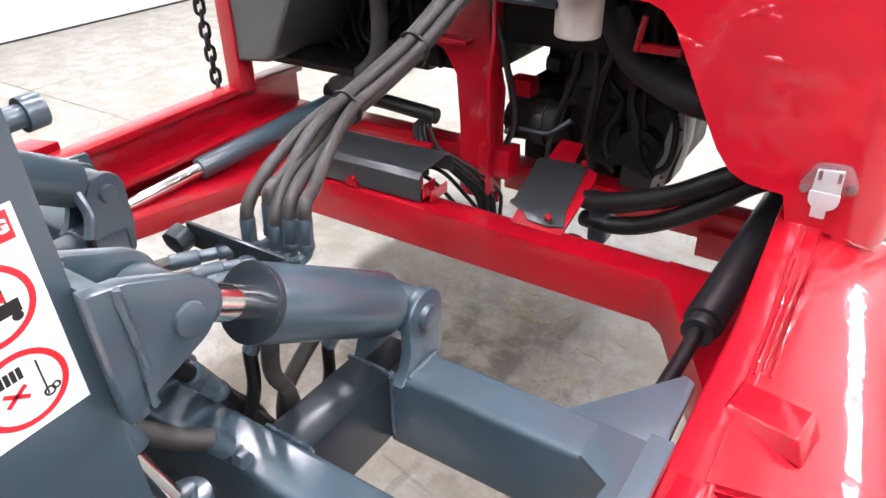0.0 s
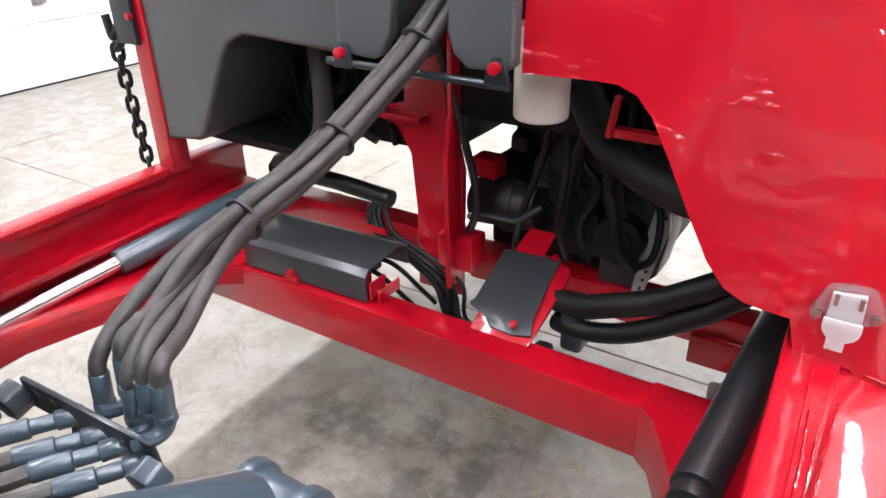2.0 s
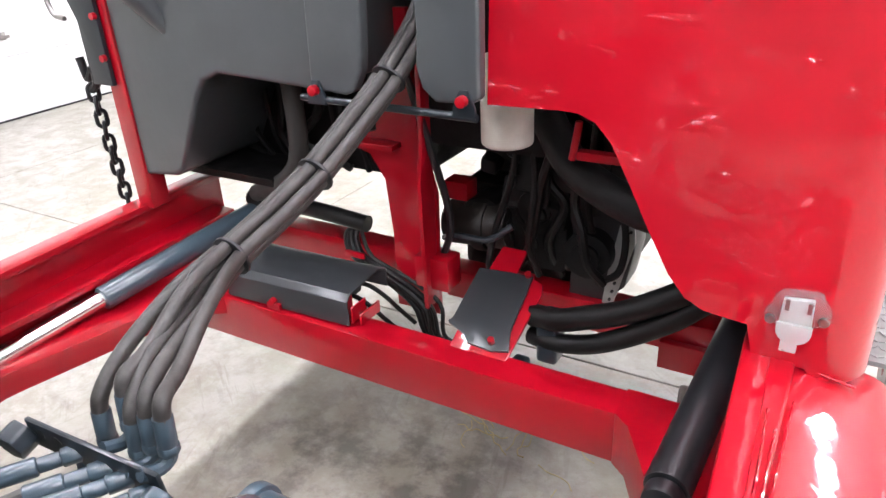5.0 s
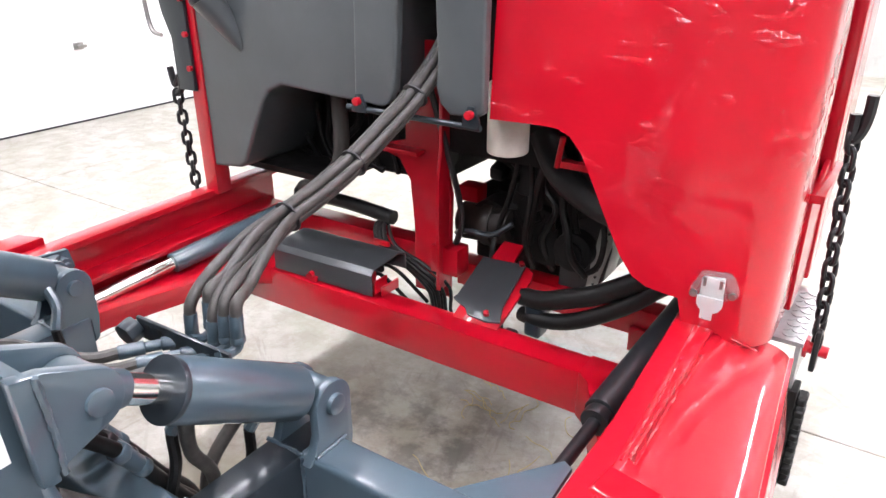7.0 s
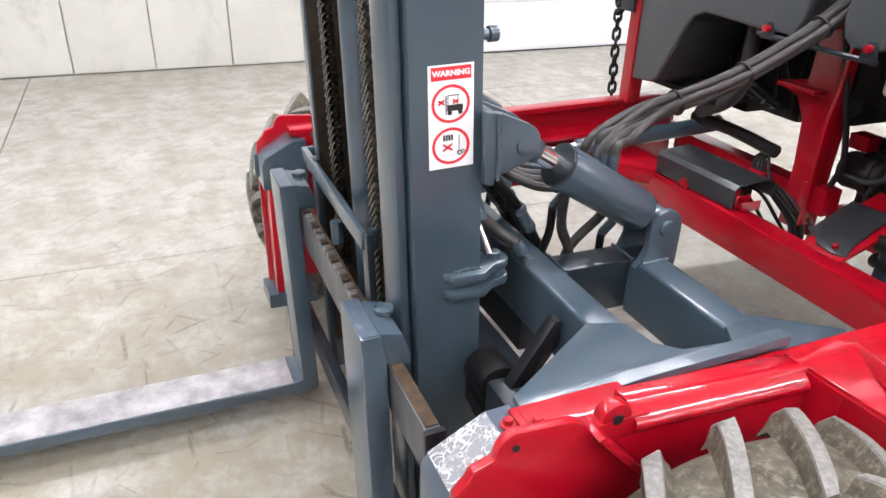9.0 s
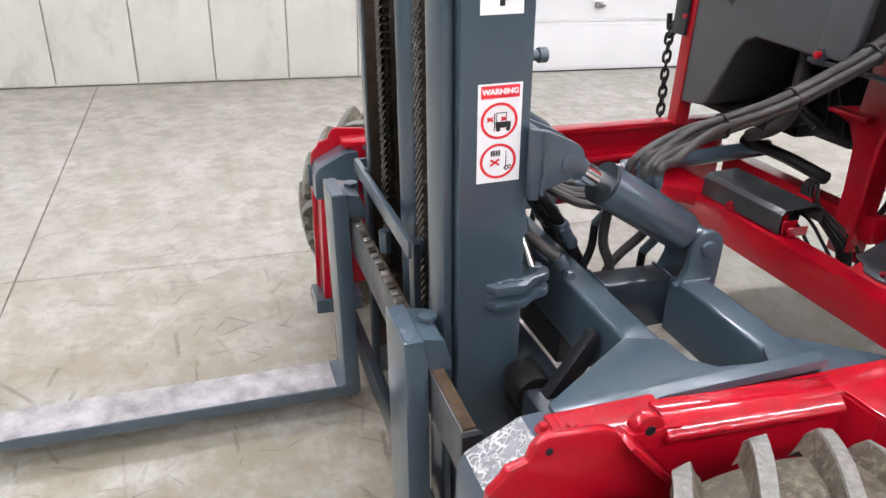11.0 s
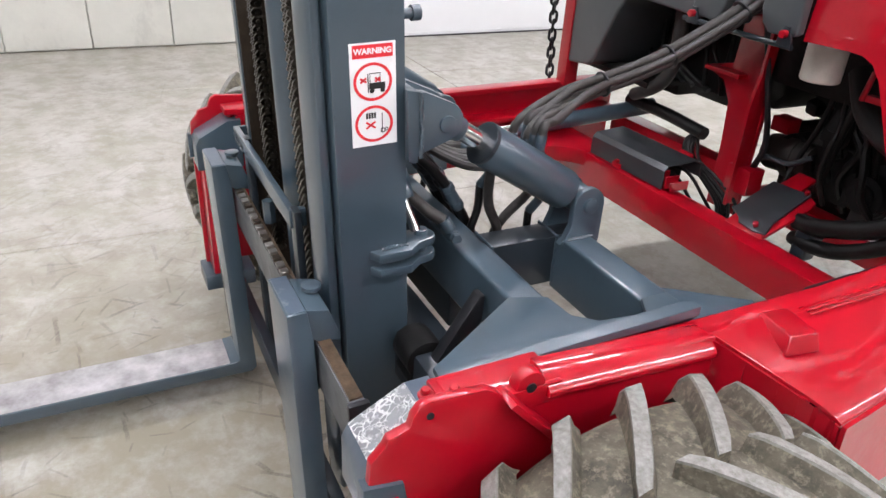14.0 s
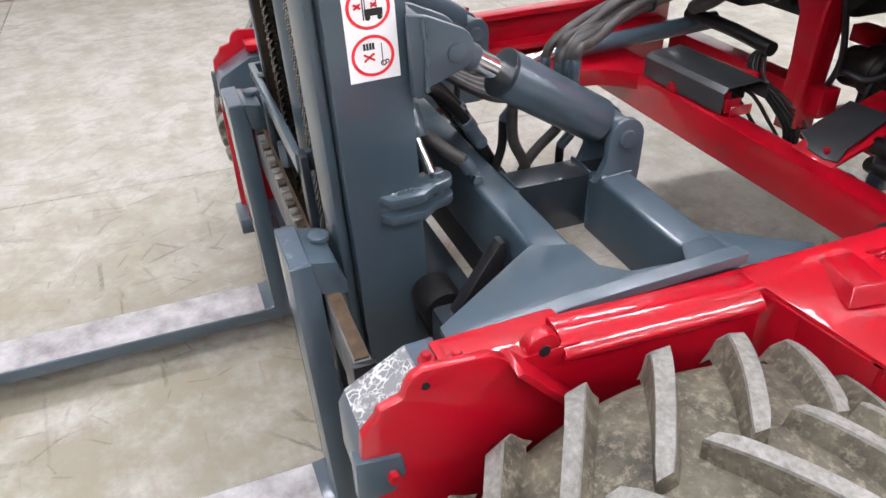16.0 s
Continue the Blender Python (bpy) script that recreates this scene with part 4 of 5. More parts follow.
for x, y, z, r in ((-0.7, 1.86, 0.84, 0.075), (-0.56, 1.84, 0.74, 0.06), (-0.86, 1.88, 0.76, 0.07), (-0.36, 1.76, 1.1, 0.05), (-0.6, 1.84, 0.95, 0.055)):
    bm = BM()
    cyl(bm, (x, y + 0.1, z), (x, y - 0.03, z), r, 24)
    cyl(bm, (x, y - 0.03, z), (x, y - 0.045, z), r * 0.6, 20)
    part("pulley", bm, DARK, engine, bev=0.004)
bm = BM()
tube(bm, [(-0.64, 1.74, 1.1), (-0.565, 1.7, 1.015), (-0.45, 1.63, 0.985), (-0.34, 1.58, 0.98), (-0.2, 1.56, 1.0)], 0.038, 14)
part("intake_pipe", bm, DARK, engine)
bm = BM()
cyl(bm, (-0.4, 1.95, 0.86), (-0.4, 2.05, 0.86), 0.06, 20)
part("alternator", bm, DARK, engine, bev=0.01)
bm = BM()
prism(bm, [(-0.62, 0.6), (-0.525, 0.6), (-0.475, 0.65), (-0.457, 0.75), (-0.46, 0.87), (-0.5, 0.95), (-0.6, 0.95)], "y", 1.86, 1.96)
fly = part("flywheel_cover", bm, BLACK, engine, bev=0.006)
bm = BM()
prism(bm, [(-0.53, 0.58), (-0.5, 0.6), (-0.455, 0.78), (-0.462, 0.86), (-0.49, 0.84), (-0.515, 0.7)], "y", 1.85, 1.857)
part("perforated_plate", bm, ALU, fly)
for k in range(9):
    bm = BM()
    cyl(bm, (-0.508 + 0.0052 * k, 1.846, 0.615 + 0.024 * k), (-0.508 + 0.0052 * k, 1.852, 0.615 + 0.024 * k), 0.004, 8)
    part("bolt_hole", bm, BLACK, fly)
for k in range(16):
    bm = BM()
    x, y = bay.uniform(-0.8, -0.5), bay.uniform(1.76, 1.9)
    p = [(x, y, bay.uniform(1.0, 1.25))]
    for z in (0.93, 0.82, 0.73):
        p.append((p[-1][0] + bay.uniform(-0.05, 0.05), p[-1][1] + bay.uniform(-0.03, 0.03), z + bay.uniform(-0.04, 0.04)))
    p.append((p[-1][0] + bay.uniform(-0.08, 0.04), p[-1][1] + bay.uniform(0.02, 0.1), bay.uniform(0.62, 0.68)))
    tube(bm, p, bay.choice((0.009, 0.012, 0.017)), 8, 5)
    part("engine_hose", bm, bay.choice((DARK, DARK, BLACK_HOSE)), engine)
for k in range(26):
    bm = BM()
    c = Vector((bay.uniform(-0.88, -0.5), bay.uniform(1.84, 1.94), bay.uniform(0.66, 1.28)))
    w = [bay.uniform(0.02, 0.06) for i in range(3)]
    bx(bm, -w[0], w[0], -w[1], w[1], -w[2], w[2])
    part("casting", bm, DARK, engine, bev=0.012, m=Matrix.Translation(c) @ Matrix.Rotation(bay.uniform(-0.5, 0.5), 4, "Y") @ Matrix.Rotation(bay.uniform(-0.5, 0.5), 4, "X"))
bm = BM()
cyl(bm, (-0.965, 1.88, 0.735), (-0.77, 1.86, 0.76), 0.062, 22)
cyl(bm, (-0.88, 1.87, 0.745), (-0.84, 1.87, 0.748), 0.072, 22)
part("hydraulic_pump", bm, plain("pump_brown", (0.022, 0.017, 0.014), 0.5, 0.2, 0.5, 30, 0.001), engine, bev=0.004)
bm = BM()
tube(bm, [(-0.95, 1.8, 0.72), (-0.88, 1.76, 0.755), (-0.8, 1.76, 0.76), (-0.74, 1.78, 0.8)], 0.009, 8)
part("pump_pipe", bm, SLATE_DARK, engine)
bm = BM()
bx(bm, -0.97, -0.9, 1.84, 1.9, 0.815, 0.865)
part("pump_bracket", bm, RED, engine, bev=0.004)
bm = BM()
cyl(bm, (-0.528, 1.6, 1.06), (-0.515, 1.6, 1.14), 0.008, 10)
bx(bm, -0.52, -0.43, 1.6, 1.625, 1.06, 1.078)
part("hood_stay", bm, RED, engine, bev=0.003)
here()
for pts, r in (([(-0.6, 1.6, 0.64), (-0.53, 1.58, 0.655), (-0.463, 1.58, 0.68), (-0.38, 1.58, 0.715), (-0.313, 1.58, 0.757), (-0.245, 1.585, 0.8), (-0.15, 1.6, 0.84), (-0.05, 1.62, 0.85)], 0.027),
               ([(-0.6, 1.6, 0.585), (-0.543, 1.58, 0.593), (-0.46, 1.58, 0.61), (-0.38, 1.58, 0.65), (-0.282, 1.58, 0.72), (-0.2, 1.59, 0.79), (-0.1, 1.61, 0.82)], 0.023)):
    bm = BM()
    tube(bm, pts, r, 12)
    part("large_hose", bm, BLACK_HOSE, engine, "thick black rubber hose")
here(0.025, -0.04, -0.015)
for box in ((-0.605, -0.55, 1.61, 1.68, 0.612, 0.668), (-0.6, -0.55, 1.6, 1.66, 0.555, 0.606), (-0.64, -0.6, 1.52, 1.58, 0.5, 0.585)):
    bm = BM()
    bx(bm, *box)
    part("hose_fitting", bm, SLATE_DARK, engine, bev=0.012, seg=3)
bm = BM()
bx(bm, -0.46, -0.24, 1.8, 2.0, 0.86, 1.3)
part("engine_block", bm, DARK, engine, bev=0.03)
# near-black boxes added to stand in for the deep shade behind the tank
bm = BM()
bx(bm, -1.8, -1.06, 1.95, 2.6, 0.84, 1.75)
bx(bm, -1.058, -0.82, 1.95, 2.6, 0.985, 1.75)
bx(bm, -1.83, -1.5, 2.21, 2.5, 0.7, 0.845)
part("bay_dark_back", bm, DARK, engine, bev=0.02)
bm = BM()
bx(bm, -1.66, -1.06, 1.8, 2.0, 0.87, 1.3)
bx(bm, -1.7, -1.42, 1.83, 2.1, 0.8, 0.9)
part("bay_dark_mass", bm, DARK, engine, "added black mass behind the tank that darkens the bay", bev=0.02)
for k in range(9):
    bm = BM()
    x = -1.62 + 0.06 * k
    tube(bm, [(x, 1.77, 1.2), (x + bay.uniform(-0.04, 0.04), 1.76, 1.05), (x + bay.uniform(-0.06, 0.06), 1.77, 0.95), (x + bay.uniform(0.0, 0.1), 1.79, 0.88)], bay.choice((0.009, 0.013)), 7, 4)
    part("engine_hose", bm, bay.choice((DARK, BLACK_HOSE)), engine)
for k in range(6):
    bm = BM()
    o, u = 0.02 * k, bay.uniform(-0.012, 0.012)
    tube(bm, [(-1.19, 1.76, 0.735), (-1.235 + o * 0.5, 1.74 + u, 0.7), (-1.21 + o * 0.7, 1.72 + u, 0.65), (-1.12 + o, 1.71, 0.615 + u), (-1.0 + o * 0.8, 1.7 + u, 0.55 + o * 0.2), (-0.95 + o * 0.6, 1.69, 0.47 + u), (-0.84 + o, 1.7, 0.43 + o * 0.4), (-0.74, 1.73, 0.49)], bay.choice((0.006, 0.008, 0.009)), 8)
    part("hose", bm, BLACK_HOSE, engine)
bm = BM()
bx(bm, -1.215, -1.15, 1.7, 1.71, 0.655, 0.672)
part("hose_clip", bm, RED, engine, bev=0.003)
bm = BM()
tube(bm, [(-1.58, 1.74, 0.755), (-1.48, 1.74, 0.757), (-1.34, 1.74, 0.757), (-1.155, 1.74, 0.745)], 0.024, 12)
part("hose_sleeve", bm, BLACK_HOSE, engine)
bm = BM()
tube(bm, [(-1.275, 1.64, 1.25), (-1.27, 1.64, 1.08), (-1.272, 1.64, 0.99), (-1.295, 1.64, 0.92), (-1.37, 1.65, 0.86), (-1.5, 1.69, 0.8)], 0.025, 14)
part("corrugated_hose", bm, plain("corrugated_dark", (0.035, 0.033, 0.03), 0.6), engine, "thick grey corrugated hose")
bm = BM()
tube(bm, [(-0.98, 1.7, 1.2), (-0.93, 1.72, 1.0), (-0.9, 1.75, 0.8), (-0.93, 1.75, 0.68)], 0.01, 7)
part("hose", bm, BLACK, engine)
# sump and lower housing seen under the beam
bm = BM()
cyl(bm, (-0.3, 1.75, 0.38), (-0.1, 1.78, 0.38), 0.09, 24)
part("axle_housing", bm, plain("dusty_grey", (0.2, 0.185, 0.165), 0.7), lift, "dusty grey axle housing", bev=0.01)

here(0.0, 0.06, 0)
# rubber flap under the step
bm = BM()
bx(bm, 0.1, 0.125, 1.5, 1.56, 0.34, 0.62)
flap = part("rubber_flap", bm, BLACK_HOSE, lift, "black ribbed rubber flap under the step", bev=0.004)
for k in range(8):
    bm = BM()
    bx(bm, 0.124, 0.147, 1.505, 1.555, 0.35 + 0.033 * k, 0.37 + 0.033 * k)
    part("rib", bm, BLACK_HOSE, flap, bev=0.004, seg=1)

here()


# ---- wheels ----
def wheel(x_in, sgn):
    """Agricultural tyre with chevron bars; x_in is the inner wall, sgn the outward side."""
    W, R, RC = 0.3, 0.405, Vector((0, 0.42, 0.432))
    prof = [(0.02, 0.2), (0.0, 0.25), (-0.006, 0.31), (0.004, 0.352), (0.03, 0.38), (0.1, 0.393), (0.1725, 0.397), (0.245, 0.393), (0.315, 0.38), (0.341, 0.352), (0.351, 0.31), (0.345, 0.25), (0.325, 0.2)]
    N = 72
    bm = BM()
    rows = []
    for k in range(N):
        a = k * math.tau / N
        rows.append([bm.verts.new((x_in + sgn * u, RC.y + r * math.sin(a), RC.z + r * math.cos(a))) for u, r in prof])
    for k in range(N):
        for i in range(len(prof) - 1):
            bm.faces.new([rows[k][i], rows[k][i + 1], rows[(k + 1) % N][i + 1], rows[(k + 1) % N][i]])
    t = part("tyre", bm, TYRE, lift, "dusty black tractor-tread tyre", angle=60)
    bm = BM()
    cyl(bm, (x_in + sgn * 0.05, RC.y, RC.z), (x_in + sgn * 0.24, RC.y, RC.z), 0.205, 40)
    cyl(bm, (x_in + sgn * 0.24, RC.y, RC.z), (x_in + sgn * 0.27, RC.y, RC.z), 0.08, 24)
    part("rim", bm, RED, t, bev=0.006)
    lugs = 20
    for k in range(2 * lugs):
        inner = k % 2 == 0
        base = k * math.tau / (2 * lugs) + (0.012 if inner else 0.035)
        bm = BM()
        prev = None
        S = 10
        for i in range(S + 1):
            s = i / S
            u = (-0.006 + 0.188 * s) if inner else (0.351 - 0.188 * s)
            a = base - 0.03 - 0.29 * s ** 1.15
            f = abs(u - 0.1725) / 0.1725
            crown = 0.397 - 0.012 * f ** 2.5 - (0.022 if i == 0 else 0)
            half = (0.041 - 0.006 * s) * (0.82 if i == S else 1.0)
            h = 0.034 - (0.004 if i == S else 0)
            ring = []
            for da, dr in ((-half * 1.75, -0.012), (-half * 1.2, 0.006), (-half, h - 0.005), (-half * 0.88, h - 0.0008), (half * 0.88, h - 0.0008), (half, h - 0.005), (half * 1.2, 0.006), (half * 1.75, -0.012)):
                rr = crown + dr
                ring.append(bm.verts.new((x_in + sgn * u, RC.y + rr * math.sin(a + da), RC.z + rr * math.cos(a + da))))
            if prev:
                for q in range(7):
                    g = bm.faces.new([prev[q], prev[q + 1], ring[q + 1], ring[q]])
                    g.material_index = 0 if 2 <= q <= 4 else 1
            else:
                bm.faces.new(ring).material_index = 1
            prev = ring
        bm.faces.new(prev).material_index = 1
        bar = part("tread_bar", bm, LUG, t, angle=48)
        bar.data.materials.append(TYRE)


wheel(0.028, 1)
wheel(mir(0.028) + 0.04, -1)

# ---- reach carriage ----
here(0, 0, 0.026)
bm = BM()
bx(bm, -1.49, -0.27, 0.385, 0.457, 0.65, 0.787)
reach = part("reach_carriage", bm, SLATE, lift, "slate-grey welded tube carriage between the legs", bev=0.01, seg=3)
for s in (lambda x: x, mir):
    def xr(a, b):
        return sorted((s(a), s(b)))
    bm = BM()
    bx(bm, *xr(-0.5, -0.13), 0.625, 0.7, 0.65, 0.787)
    part("rear_tube", bm, SLATE, reach, bev=0.01, seg=3)
    bm = BM()
    bx(bm, *xr(-0.565, -0.49), 0.45, 0.7, 0.665, 0.786)
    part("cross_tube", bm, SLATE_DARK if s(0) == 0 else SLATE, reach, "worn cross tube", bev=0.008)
    bm = BM()
    prism(bm, [(s(x), y) for x, y in ((-0.118, 0.165), (-0.17, 0.168), (-0.295, 0.383), (-0.27, 0.455), (-0.2, 0.462), (-0.165, 0.5), (-0.155, 0.6), (-0.2, 0.625), (-0.2, 0.69), (-0.118, 0.69))], "z", 0.757, 0.77)
    for v in bm.verts:
        v.co.z += 0.004 + 0.018 * min(1, max(0, (v.co.y - 0.15) / 0.2))
    part("side_plate", bm, SLATE, reach, bev=0.003)
    bm = BM()
    prism(bm, [(0.22, 0.789), (0.35, 0.806), (0.68, 0.818), (0.68, 0.798), (0.35, 0.793), (0.22, 0.782)], "x", *xr(-0.132, -0.102))
    part("guide_strip", bm, SLATE, reach, bev=0.002, angle=8)
    bm = BM()
    prism(bm, [(s(x), y) for x, y in ((-0.27, 0.698), (-0.118, 0.698), (-0.122, 0.86), (-0.14, 0.87))], "z", 0.755, 0.767)
    part("tail_plate", bm, SLATE, reach, bev=0.003)
    bm = BM()
    prism(bm, [(0.275, 0.58), (0.265, 0.61), (0.36, 0.76), (0.372, 0.76), (0.37, 0.7), (0.3, 0.585)], "x", *xr(-0.39, -0.36))
    part("stop_fin", bm, BLACK, reach, bev=0.004)
    bm = BM()
    prism(bm, [(0.16, 0.6), (0.2, 0.752), (0.44, 0.76), (0.7, 0.76), (0.7, 0.62), (0.4, 0.6)], "x", *xr(-0.16, -0.145))
    part("slide_plate", bm, SLATE_DARK, reach, bev=0.003)
    # rear lugs of the tilt cylinder
    for lx in (-0.56, -0.482):
        bm = BM()
        out = [(0.615, 0.776), (0.63, 0.79), (0.642, 0.82)] + [(0.682 + 0.04 * math.cos(a), 0.864 + 0.04 * math.sin(a)) for a in [radians(d) for d in range(180, -1, -15)]] + [(0.722, 0.78), (0.714, 0.73), (0.702, 0.72), (0.702, 0.776)]
        prism(bm, out, "x", *xr(lx, lx + 0.018))
        part("pivot_lug", bm, SLATE, reach, bev=0.003)
    bm = BM()
    cyl(bm, (s(-0.57), 0.682, 0.864), (s(-0.455), 0.682, 0.864), 0.018, 18)
    part("pivot_pin", bm, SLATE, reach, bev=0.003)
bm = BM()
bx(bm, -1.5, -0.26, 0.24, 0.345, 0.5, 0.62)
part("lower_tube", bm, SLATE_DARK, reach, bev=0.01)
bm = BM()
for k in range(3):
    cyl(bm, (-0.48, 0.27 + 0.01 * k, 0.6 - 0.05 * k), (-0.4, 0.27 + 0.01 * k, 0.6 - 0.05 * k), 0.045, 20)
cyl(bm, (-0.4, 0.27, 0.56), (-0.36, 0.27, 0.56), 0.028, 16)
part("mast_pivot", bm, DARK, reach, "greasy black mast pivot", bev=0.003)
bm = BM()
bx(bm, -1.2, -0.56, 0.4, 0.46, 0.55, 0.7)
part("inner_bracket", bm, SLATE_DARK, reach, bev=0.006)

# weld beads along the joints
for s in (lambda x: x, mir):
    for pts in ([(-0.4885, 0.458, 0.782), (-0.488, 0.459, 0.72), (-0.4885, 0.459, 0.67)], [(-0.4885, 0.624, 0.782), (-0.488, 0.623, 0.72), (-0.4885, 0.624, 0.67)],
                [(-0.489, 0.457, 0.7865), (-0.52, 0.456, 0.788), (-0.566, 0.457, 0.787)], [(-0.566, 0.624, 0.787), (-0.52, 0.6255, 0.788), (-0.489, 0.625, 0.7865)],
                [(-0.462, 0.63, 0.788), (-0.461, 0.665, 0.789), (-0.462, 0.7, 0.788)]):
        bm = BM()
        tube(bm, [(s(p[0]), p[1], p[2]) for p in pts], 0.0034, 7, 12)
        for v in bm.verts:
            v.co += Vector((random.uniform(-1, 1), random.uniform(-1, 1), random.uniform(-1, 1))) * 0.001
        part("weld_bead", bm, SLATE, reach)

# ---- mast, leaning a little ----
here()
M = TILTED
MC = M @ Matrix.Translation((-0.018, 0, 0.014))
MS = M @ Matrix.Translation((0, 0.005, 1.1625)) @ Matrix.Diagonal((1, 1, 0.94, 1)) @ Matrix.Translation((0, 0, -1.1575))
ZT = 2.4


def rail(x, sgn):
    """Outer rail: web outside, two inward lips. sgn points inward."""
    bm = BM()
    pts = [(x, 0.078), (x, 0.218), (x + sgn * 0.06, 0.218), (x + sgn * 0.06, 0.198), (x + sgn * 0.022, 0.198), (x + sgn * 0.022, 0.096), (x + sgn * 0.06, 0.096), (x + sgn * 0.06, 0.078)]
    prism(bm, pts, "z", 0.18, ZT)
    return bm


mast = part("mast_rail", rail(-0.505, -1), SLATE, lift, "slate-grey steel mast rail with warning sticker", bev=0.006, m=M)
part("mast_rail", rail(mir(-0.505), 1), SLATE, lift, "slate-grey steel mast rail", bev=0.006, m=M)
for s in (lambda x: x, mir):
    def xr(a, b):
        return sorted((s(a), s(b)))
    bm = BM()
    prism(bm, [(s(x), y) for x, y in ((-0.532, 0.1), (-0.532, 0.185), (-0.545, 0.185), (-0.545, 0.14), (-0.585, 0.14), (-0.585, 0.185), (-0.605, 0.185), (-0.605, 0.045), (-0.585, 0.045), (-0.545, 0.05), (-0.53, 0.056), (-0.53, 0.073), (-0.545, 0.073), (-0.545, 0.1))], "z", 0.2, ZT)
    part("inner_rail", bm, SLATE, mast, bev=0.004, m=M)
    bm = BM()
    bx(bm, *xr(-0.609, -0.606), 0.05, 0.18, 0.3, ZT)
    part("greasy_face", bm, GREASE, mast, m=M)
    side = 1 if s(0) == 0 else -1
    ML = M @ Matrix.Translation((-0.042 * side, 0.009, 0.008))
    MV = M @ Matrix.Translation((-0.04 * side, 0, -0.04))
    # lugs for the tilt rod
    for lx in (-0.535, -0.453):
        bm = BM()
        out = [(0.2, 1.026), (0.2, 1.165), (0.235, 1.158)] + [(0.276 + 0.038 * math.cos(a), 1.096 + 0.038 * math.sin(a)) for a in [radians(d) for d in range(64, -86, -15)]] + [(0.235, 1.043)]
        prism(bm, out, "x", *xr(lx, lx + 0.02))
        part("tilt_lug", bm, SLATE, mast, bev=0.004, m=ML)
    bm = BM()
    bx(bm, *xr(-0.53, -0.437), 0.206, 0.222, 1.022, 1.162)
    part("lug_base", bm, SLATE, mast, bev=0.004, m=ML)
    bm = BM()
    cyl(bm, (s(-0.54), 0.28, 1.092), (s(-0.428), 0.28, 1.092), 0.017, 18)
    part("lug_pin", bm, SLATE, mast, bev=0.003, m=ML)
    # folded clevis on the rear of the rail
    for zz in (0.878, 0.842):
        bm = BM()
        out = [(0.135, -0.466), (0.15, -0.442), (0.215, -0.438), (0.245, -0.462)] + [(0.262 + 0.028 * math.sin(a), -0.494 + 0.028 * math.cos(a)) for a in [radians(d) for d in range(0, 181, 20)]] + [(0.24, -0.522), (0.225, -0.51)]
        prism(bm, [(s(x), y) for y, x in out], "z", zz - 0.0095, zz + 0.0095)
        part("clevis", bm, SLATE, mast, bev=0.004, m=MV)
    for pts, mw in (([(-0.459, 0.16, 0.888), (-0.46, 0.19, 0.89), (-0.46, 0.218, 0.886)], MV), ([(-0.459, 0.16, 0.833), (-0.46, 0.19, 0.832), (-0.46, 0.218, 0.834)], MV), ([(-0.503, 0.222, 1.035), (-0.503, 0.224, 1.09), (-0.503, 0.222, 1.16)], ML), ([(-0.43, 0.224, 1.035), (-0.43, 0.226, 1.09), (-0.43, 0.224, 1.16)], ML)):
        bm = BM()
        tube(bm, [(s(p[0]), p[1], p[2]) for p in pts], 0.004, 7, 10)
        for v in bm.verts:
            v.co += Vector((random.uniform(-1, 1), random.uniform(-1, 1), random.uniform(-1, 1))) * 0.0012
        part("weld_bead", bm, SLATE, mast, m=mw)
    bm = BM()
    cyl(bm, (s(-0.494), 0.26, 0.83), (s(-0.494), 0.26, 0.9), 0.014, 14)
    part("clevis_pin", bm, SLATE, mast, bev=0.002, m=MV)
    bm = BM()
    cyl(bm, (s(-0.575), 0.2, 1.285), (s(-0.575), 0.265, 1.285), 0.01, 14)
    cyl(bm, (s(-0.575), 0.258, 1.285), (s(-0.575), 0.275, 1.285), 0.0145, 14)
    part("side_peg", bm, SLATE, mast, m=M)
    # small side cylinder behind the rail
    bm = BM()
    cyl(bm, (s(-0.497), 0.25, 0.895), (s(-0.535), 0.235, 0.965), 0.011, 14)
    part("side_rod", bm, CHROME, mast, "chrome rod", m=MV)
    bm = BM()
    cyl(bm, (s(-0.53), 0.24, 0.955), (s(-0.56), 0.235, 1.01), 0.021, 18)
    part("side_barrel", bm, SLATE, mast, bev=0.003, m=MV)
bm = BM()
cyl(bm, (XC, 0.095, 0.25), (XC, 0.095, 1.9), 0.034, 24)
part("lift_cylinder", bm, SLATE, mast, m=M)
for zz in (0.32, 1.6, 2.2):
    bm = BM()
    bx(bm, -1.23, -0.53, 0.2, 0.225, zz, zz + 0.12)
    part("mast_crosspiece", bm, SLATE_DARK, mast, bev=0.004, m=M)
bm = BM()
bx(bm, -1.19, -0.57, 0.176, 0.184, 0.3, 1.3)
part("mast_back_plate", bm, GREASE, mast, m=M)

# leaf chains
CH = BM()
for k, dx in enumerate((-0.018, -0.009, 0.0, 0.009, 0.018)):
    o = 0.0095 if k % 2 else 0.0
    out = []
    for s_, c in ((1, 0.0095), (-1, -0.0095)):
        for a in range(0, 181, 45):
            aa = radians(a) if s_ > 0 else radians(a + 180)
            out.append((0.0145 * math.cos(aa), c + o + 0.0088 * math.sin(aa)))
        out.append((-0.0065 * s_, o))
    prism(CH, out, "x", dx - 0.004, dx + 0.004)
for zz in (-0.0095, 0.0095):
    cyl(CH, (-0.0265, 0, zz), (0.0265, 0, zz), 0.0042, 8)
LEAF = mesh_of("leaf_link", CH, plain("chain_steel", (0.16, 0.14, 0.11), 0.34, 0.6, 0.6, 60, 0.0004, (0.025, 0.02, 0.016)))
